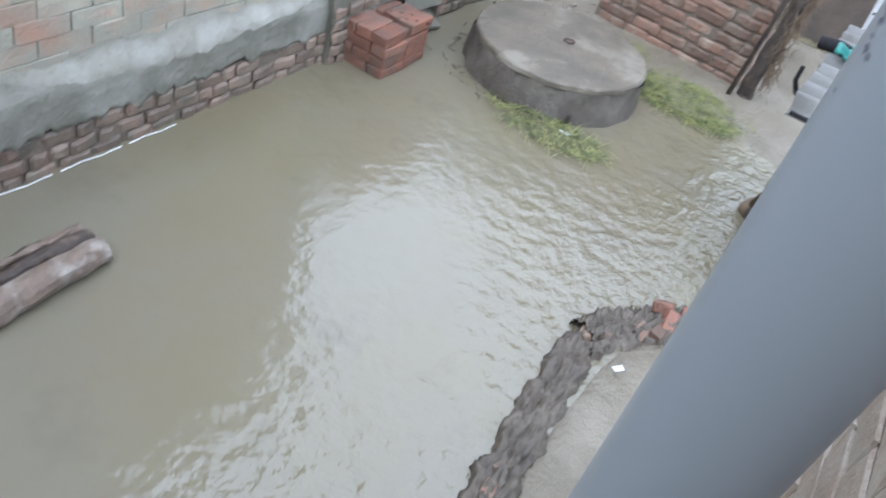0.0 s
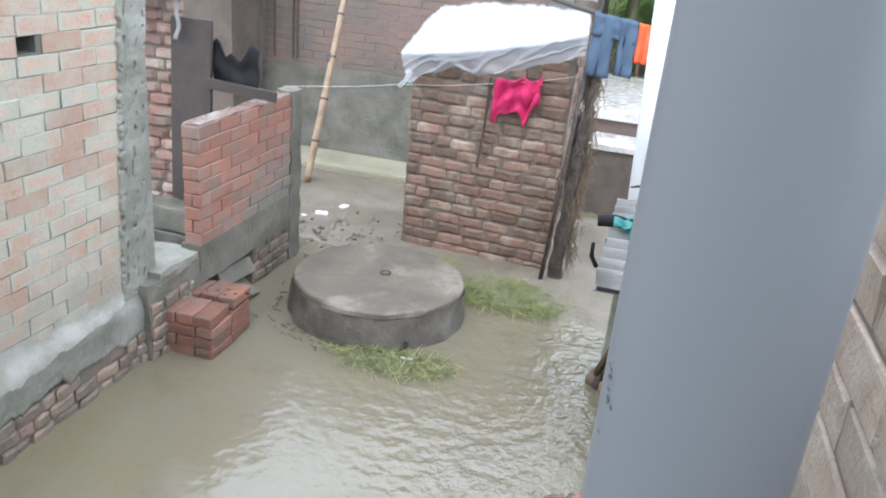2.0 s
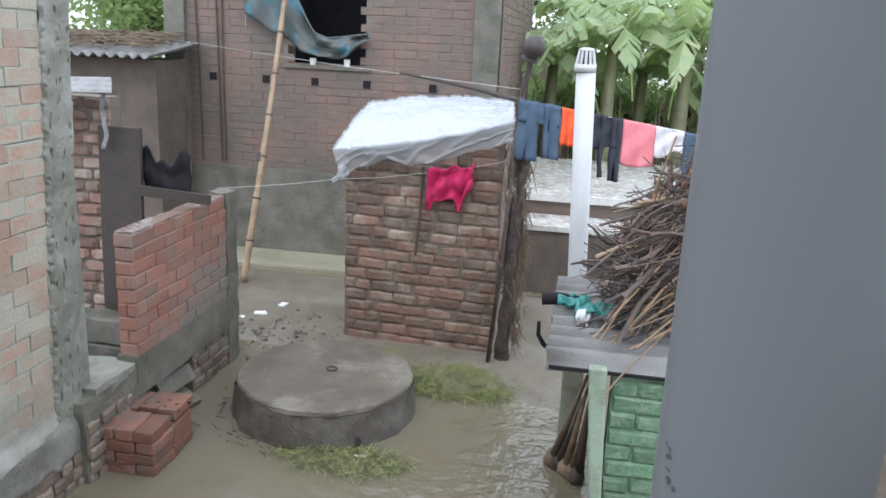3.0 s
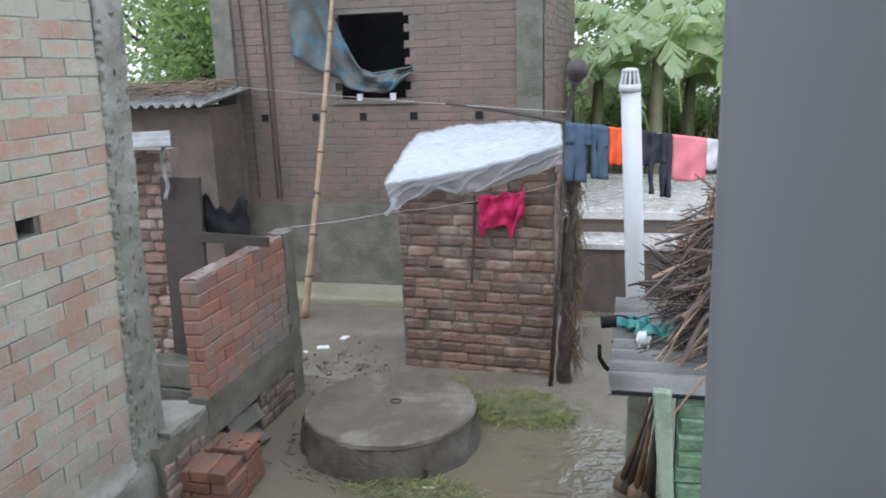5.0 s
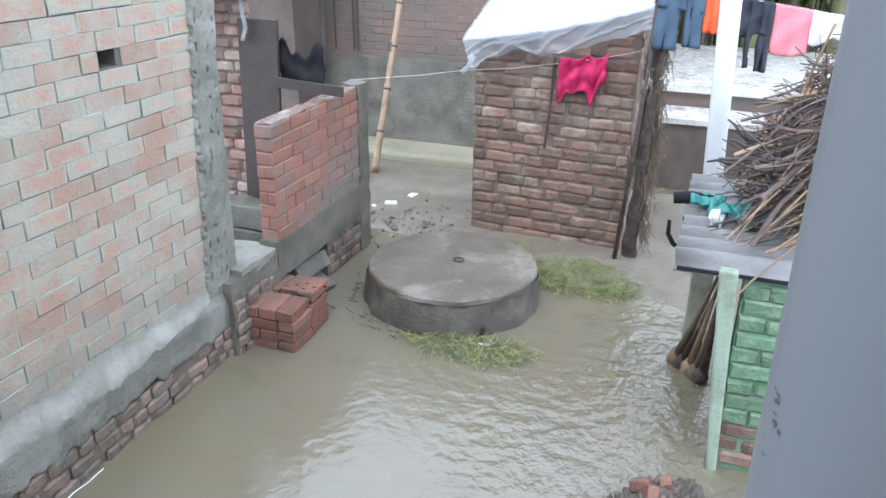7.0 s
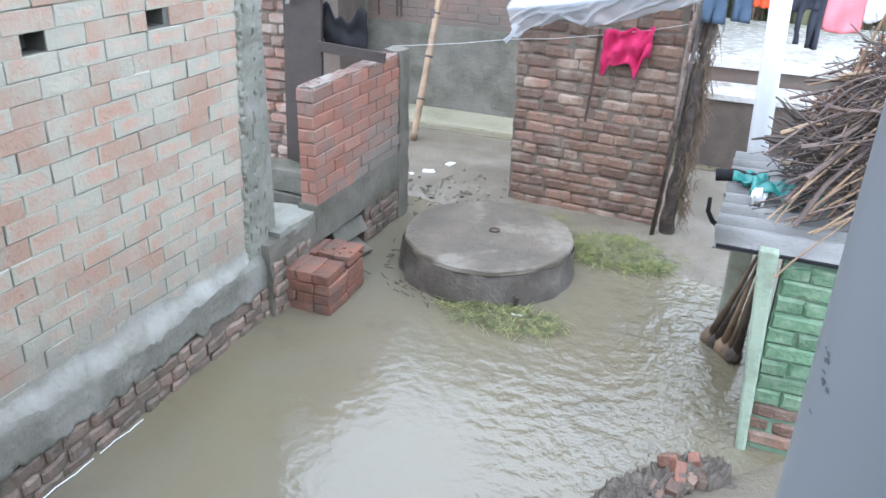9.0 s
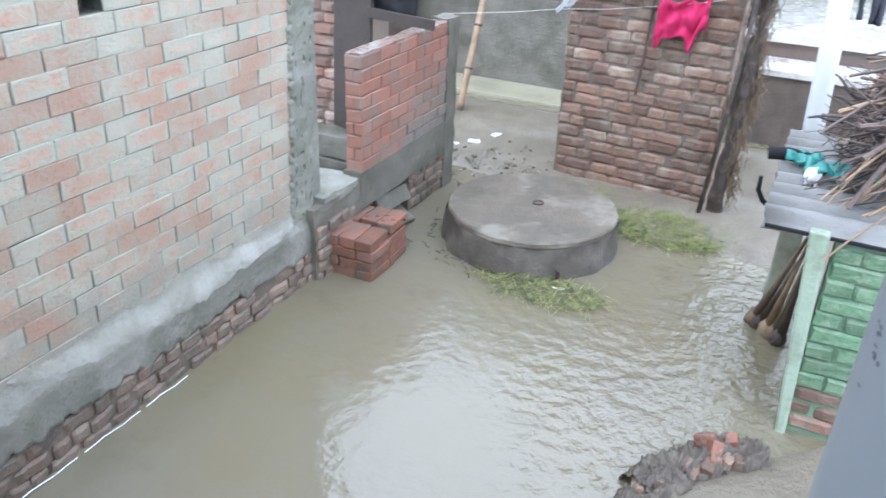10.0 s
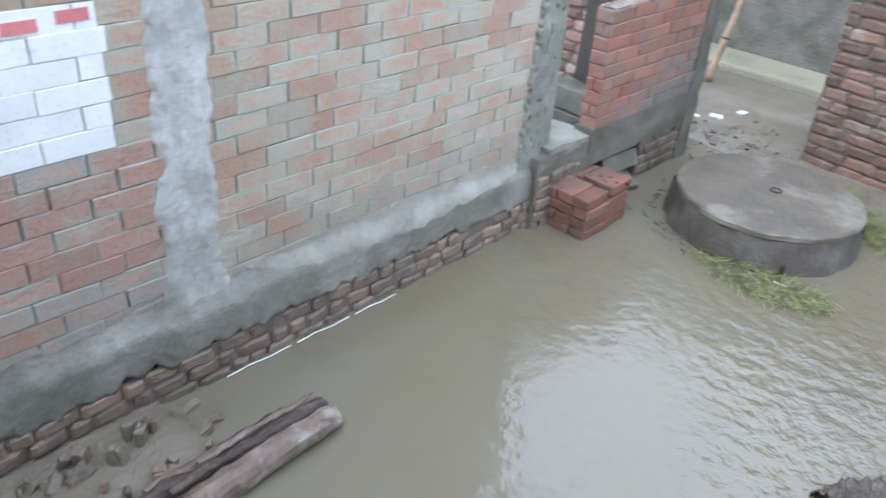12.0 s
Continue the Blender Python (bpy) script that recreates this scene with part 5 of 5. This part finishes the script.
for k in range(11):
    th0, z0 = (-2.77 + rnd.gauss(0, 0.04), 2.266 + rnd.gauss(0, 0.003)) if k < 6 else (-2.66 + rnd.gauss(0, 0.07), 2.248 + rnd.gauss(0, 0.006))
    dt, dz = rnd.uniform(0.02, 0.05), rnd.uniform(0.0007, 0.002)
    spot = bmesh.new()
    spot.faces.new([spot.verts.new((0.0473 * math.cos(th0 + dt * math.cos(a)), 0.0473 * math.sin(th0 + dt * math.cos(a)), z0 + dz * math.sin(a) * rnd.uniform(0.6, 1))) for a in [j * 0.785 for j in range(8)]])
    part("smudge", spot, SMUDGE, rain_pipe, "dark dirty smudge")

# ---- house that the rain pipe belongs to ----
HX = 0.62
house = tagged(part("wall_east", boxed(HX, HX + 0.23, -2.5, 1.75, -0.1, 2.35), MORTAR_MUD), "brown brick wall of the nearest house", "wall", kind="structure")
brown = brick_set(BRICK_HOUSE, 0.237, 0.078, 0.008, 200, 0.005, 0.006, 12)
lay(house, (HX, 1.75, 0.0), (0, -1, 0), 4.25, 2.35, 0.2475, 0.0855, lambda s, z: brown, 51, near=lambda s, z: 1.75 - s > 0.1 and z > 0.3, stuff_label="brown bricks of the nearest house", shift=0.05)
# Unseen wall, added to keep light off the right of the rain pipe.
tagged(part("wall_east_upper", boxed(HX, HX + 0.23, -2.5, 0.05, 2.35, 3.5), CEMENT), "plain unseen wall added to shade the rain pipe", "wall", kind="structure")
tagged(part("wall_south", boxed(-2.31, HX + 0.23, -2.75, -2.5, -0.1, 3.6), CEMENT), "plain rendered wall closing the yard", "wall", kind="structure")

# ---- broken brick edging near the house ----
edge = thing("broken_edging", "broken mud and brick edging above the water", "edging")


def mound(pts, width, high, seed):
    def place(u, v):
        k = min(int(u * (len(pts) - 1)), len(pts) - 2)
        f = u * (len(pts) - 1) - k
        a, b = Vector(pts[k]), Vector(pts[k + 1])
        c = a.lerp(b, f)
        s = Vector((b.y - a.y, a.x - b.x)).normalized()
        w = (v - 0.5) * 2
        n = noise.noise(Vector((c.x * 9 + w * 2, c.y * 9, seed))) + 0.7 * noise.noise(Vector((c.x * 28 + w * 6, c.y * 28, seed))) + 0.5 * noise.noise(Vector((c.x * 60 + w * 11, c.y * 60, seed)))
        q = c + s * w * width * (1 + 0.25 * n)
        return Vector((q.x, q.y, -0.08 + (high + 0.08) * math.sqrt(max(0.0, 1 - w ** 4)) * (1 + 0.28 * n)))
    return sheet(150, 26, place)


smooth(part("mud_ridge", mound([(0.12, 0.4), (0.10, 1.3), (0.05, 1.9), (0.0, 2.55), (0.04, 2.66)], 0.095, 0.05, 1), EDGE_MUD, edge))
smooth(part("mud_ridge", mound([(-0.02, 2.6), (0.10, 2.80), (0.24, 2.98), (0.45, 3.1)], 0.11, 0.075, 4), EDGE_MUD, edge))
rnd = random.Random(33)
for k in range(16):
    f = k / 15
    p = (0.015 + 0.1 * (1 - f), 0.9 + 1.6 * f) if k < 9 else (-0.02 + 0.42 * rnd.random(), 0)
    if k >= 9:
        p = (p[0], 2.62 + 1.0 * (p[0] + 0.02))
    b = part("brick", loose_brick(k * 3.7, rnd.uniform(0.04, 0.09), rnd.uniform(0.06, 0.15), 0.05), BRICK_OLD, edge)
    b.matrix_local = pose(p[0], p[1], 0.045 + rnd.uniform(-0.02, 0.02), rnd.uniform(-12, 12), rnd.uniform(-12, 12), rnd.uniform(-30, 30))
for x, y, z, sx, sy, rx, ry, rz in ((0.25, 2.93, 0.09, 0.055, 0.10, 50, 12, 25), (0.20, 3.00, 0.085, 0.055, 0.09, -24, 20, 75), (0.31, 3.05, 0.08, 0.05, 0.06, 10, -20, 10)):
    tagged(part("broken_brick", loose_brick(x * 40, sx, sy, 0.06), BRICK_RED), "broken orange-red brick piece on the edging", "brick", "broken bricks").matrix_world = pose(x, y, z, rx, ry, rz)
tagged(part("plastic_scrap", roughen(boxed(-0.03, 0.03, -0.012, 0.012, -0.003, 0.003), 0.004, 30, 2), RAG_WHITE), "small white plastic scrap in the mud", "plastic scrap").matrix_world = pose(0.19, 2.52, 0.05, 0, 10, 60)

# ---- log and rubble by the long wall ----
log = thing("split_log", "split weathered log lying in shallow water", "log")
for k, (dx, r, z, l0, l1, tone, label) in enumerate(((0.0, 0.060, 0.050, 0.0, 0.95, WOOD_GREY, "pale wet split face"), (-0.075, 0.042, 0.075, 0.02, 0.9, BARK, "dark split slab of bark"), (-0.125, 0.036, 0.060, 0.0, 0.8, WOOD_GREY, "brown split slab"), (-0.045, 0.018, 0.112, 0.1, 0.75, BARK, "raised splinter"), (-0.105, 0.013, 0.108, 0.05, 0.6, WOOD_GREY, "pale splinter"), (-0.165, 0.022, 0.045, 0.15, 0.7, BARK, "thin strip of bark"))):
    pts = [(-1.69 + dx + 0.03 * f + 0.012 * math.sin(f * 5 + k), 1.46 - f, z + 0.012 * math.sin(f * 7 + k)) for f in [l0 + (l1 - l0) * h / 16 for h in range(17)]]
    part("splinter" if r < 0.03 else "slab", roughen(tubed(pts, [r * (0.8 + 0.2 * min(1, h / 2)) * (1 - 0.2 * (h == 16)) for h in range(17)], 12), 0.014, 17, 0, k * 5.0), tone, log, label)
rnd = random.Random(44)
for k in range(34):
    x, y = rnd.uniform(-2.2, -1.82), rnd.uniform(0.1, 1.15)
    b = tagged(part("rubble_stone", roughen(boxed(-0.5, 0.5, -0.5, 0.5, -0.5, 0.5, 0.12), 0.12, 2.5, 1, k), MUD if k % 3 == 0 else BRICK_FOOT), "small muddy lump of broken brick", "rubble", "rubble by the wall")
    s = rnd.uniform(0.025, 0.075)
    b.matrix_world = Matrix.LocRotScale((x, y, ground_height(x, y) + s * 0.25), Euler((rnd.random() * 6, rnd.random() * 6, rnd.random() * 6)), (s * 1.6, s, s * 0.6))
for x, y, s in ((-2.40, 6.16, 0.10), (-2.29, 6.42, 0.09), (-2.52, 6.05, 0.05)):
    tagged(part("plastic_scrap", roughen(boxed(-0.5, 0.5, -0.35, 0.35, -0.06, 0.06), 0.12, 3, 2, x), RAG_WHITE), "white scrap lying on wet mud", "plastic scrap", "scraps on the mud").matrix_world = Matrix.LocRotScale((x, y, ground_height(x, y) + 0.01), Euler((0, 0, x * 9)), (s, s, s))
clods = bmesh.new()
rnd = random.Random(45)
for k in range(110):
    x, y = rnd.uniform(-2.5, -1.55), rnd.gauss(5.65, 0.25)
    s = rnd.uniform(0.008, 0.026)
    box(clods, -1, 1, -1, 1, -0.6, 0.6, 0.0, Matrix.LocRotScale((x, y, max(0.0, ground_height(x, y)) + s * 0.2), Euler((rnd.random(), rnd.random(), rnd.random() * 6)), (s, s * 0.8, s * 0.7)))
tagged(part("mud_clods", roughen(clods, 0.006, 30), MUD), "small wet clods of mud", "mud", kind="stuff")
litter = bmesh.new()
for k in range(60):
    a = rnd.uniform(2.2, 4.6)
    x, y = WC.x + (0.62 + abs(rnd.gauss(0, 0.10))) * math.cos(a), WC.y + (0.62 + abs(rnd.gauss(0, 0.10))) * math.sin(a)
    t, ln = rnd.uniform(0, 6.28), rnd.uniform(0.02, 0.07)
    tube(litter, [(x, y, 0.006), (x + ln * math.cos(t), y + ln * math.sin(t), rnd.uniform(0.004, 0.03))], [0.003, 0.002], 4)
tagged(part("floating_litter", litter, WOOD_DARK), "dark straw and twigs floating round the well", "litter", kind="stuff")

# ---- plants beyond the yard ----


def banana(x, y, h, seed):
    rnd = random.Random(seed)
    plant = thing("banana_plant", "tall banana plant with torn green leaves", "banana plant", (x, y, 0), group="banana plants")
    smooth(part("stem", tubed([(0, 0, -0.1), (0.03, 0, h * 0.5), (0.05, 0.02, h)], [0.13, 0.11, 0.07], 10), BANANA_STEM, plant))
    for k in range(11):
        a = k * 2.4 + rnd.uniform(-0.3, 0.3)
        ln, up = rnd.uniform(1.0, 1.8), rnd.uniform(0.4, 1.3)
        bm = bmesh.new()
        d, s = Vector((math.cos(a), math.sin(a), 0)), Vector((-math.sin(a), math.cos(a), 0))
        steps = 30
        rib = [bm.verts.new(Vector((0.05, 0, h)) + d * ln * f * 0.85 + Vector((0, 0, up * f * 1.3 - 0.96 * f * f * ln))) for f in [j / steps for j in range(steps + 1)]]
        for side_ in (-1, 1):
            droop, last = rnd.random(), None
            for j in range(steps):
                w = 0.22 * math.sin(min((j + 0.5) / steps * 1.1 + 0.08, 1) * math.pi) ** 0.7 + 0.01
                if rnd.random() < 0.6:
                    droop, last = rnd.random(), None
                tips = [rib[j + e].co + s * side_ * w * (1 - 0.35 * droop) + d * 0.06 + Vector((0, 0, -w * (0.3 + 0.9 * droop))) for e in (0, 1)]
                first_tip = last or bm.verts.new(tips[0])
                last = bm.verts.new(tips[1])
                bm.faces.new((rib[j], first_tip, last, rib[j + 1]))
        part("leaf", bm, BANANA, plant)
    return plant


for k, (x, y, h) in enumerate(((-0.3, 11.6, 2.3), (0.5, 11.0, 2.6), (1.0, 12.2, 2.2), (1.5, 11.2, 2.7), (2.2, 12.0, 2.5), (0.1, 13.0, 3.0), (2.9, 11.0, 2.4), (1.9, 13.2, 3.1), (-0.35, 12.9, 1.6))):
    banana(x, y, h, 100 + k)
stems = bmesh.new()
rnd = random.Random(61)
for k in range(120):
    x, y, h = rnd.uniform(-0.5, 3.6), rnd.uniform(11.0, 12.4), rnd.uniform(0.7, 1.9)
    tube(stems, [(x, y, 0.0), (x + rnd.uniform(-0.15, 0.15), y, h)], [0.025, 0.012], 5)
tagged(part("reed_stems", stems, STRAW), "dry brown stems behind the platform", "reeds", kind="stuff")


def tree(x, y, h, r, seed, count):
    rnd = random.Random(seed)
    t = thing("tree", "leafy green tree beyond the yard", "tree", (x, y, 0), group="trees")
    trunk = tubed([(0, 0, -0.1), (0.08, 0.05, h * 0.3), (0.0, 0.1, h * 0.6)], [0.16, 0.13, 0.07], 8)
    for k in range(7):
        a = k * 0.9
        tube(trunk, [(0.05, 0.06, h * (0.3 + 0.04 * k)), (r * 0.4 * math.cos(a), r * 0.4 * math.sin(a), h * 0.6), (r * 0.8 * math.cos(a), r * 0.8 * math.sin(a), h * 0.75)], [0.06, 0.04, 0.015], 6)
    part("trunk", trunk, WOOD_DARK, t)
    clumps = [(Vector((rnd.gauss(0, r * 0.5), rnd.gauss(0, r * 0.5), h * 0.66 + rnd.gauss(0, h * 0.15))), rnd.uniform(0.25, 0.5) * r) for _ in range(26)]
    vs, fs = [], []
    for k in range(count):
        c, cr = clumps[k % len(clumps)]
        p = c + Vector((rnd.gauss(0, 1), rnd.gauss(0, 1), rnd.gauss(0, 1))) * cr * 0.55
        q = Euler((rnd.uniform(-1, 1), rnd.uniform(-1, 1), rnd.uniform(0, 6.3))).to_matrix()
        s = rnd.uniform(0.04, 0.085)
        i = len(vs)
        vs += [p + q @ Vector(o) * s for o in ((-1, 0, 0), (0, -0.45, 0.1), (1.1, 0, -0.1), (0, 0.45, 0.1))]
        fs.append((i, i + 1, i + 2, i + 3))
    me = bpy.data.meshes.new("crown")
    me.from_pydata(vs, [], fs)
    me.materials.append(LEAF)
    crown = new("crown", me)
    crown.parent = t


for k, (x, y, h, r) in enumerate(((-6.2, 11.5, 4.6, 1.5), (-5.0, 13.0, 5.0, 1.6), (-8.0, 13.0, 5.5, 1.9), (4.2, 13.5, 5.0, 1.9), (-1.6, 16.0, 6.0, 2.2), (4.6, 16.5, 6.0, 2.3), (1.2, 18.5, 6.0, 2.4), (-6.8, 15.0, 5.5, 2.0), (3.9, 13.6, 2.8, 1.5), (0.6, 14.2, 2.0, 1.4), (2.1, 14.0, 2.1, 1.5))):
    tree(x, y, h, r, 300 + k, 7000)
far_house = thing("far_house", "reddish brick house beyond the banana plants", "house")
part("wall", boxed(-3.2, 0.35, 15.2, 15.5, -0.1, 2.75), BRICK_FAR, far_house)
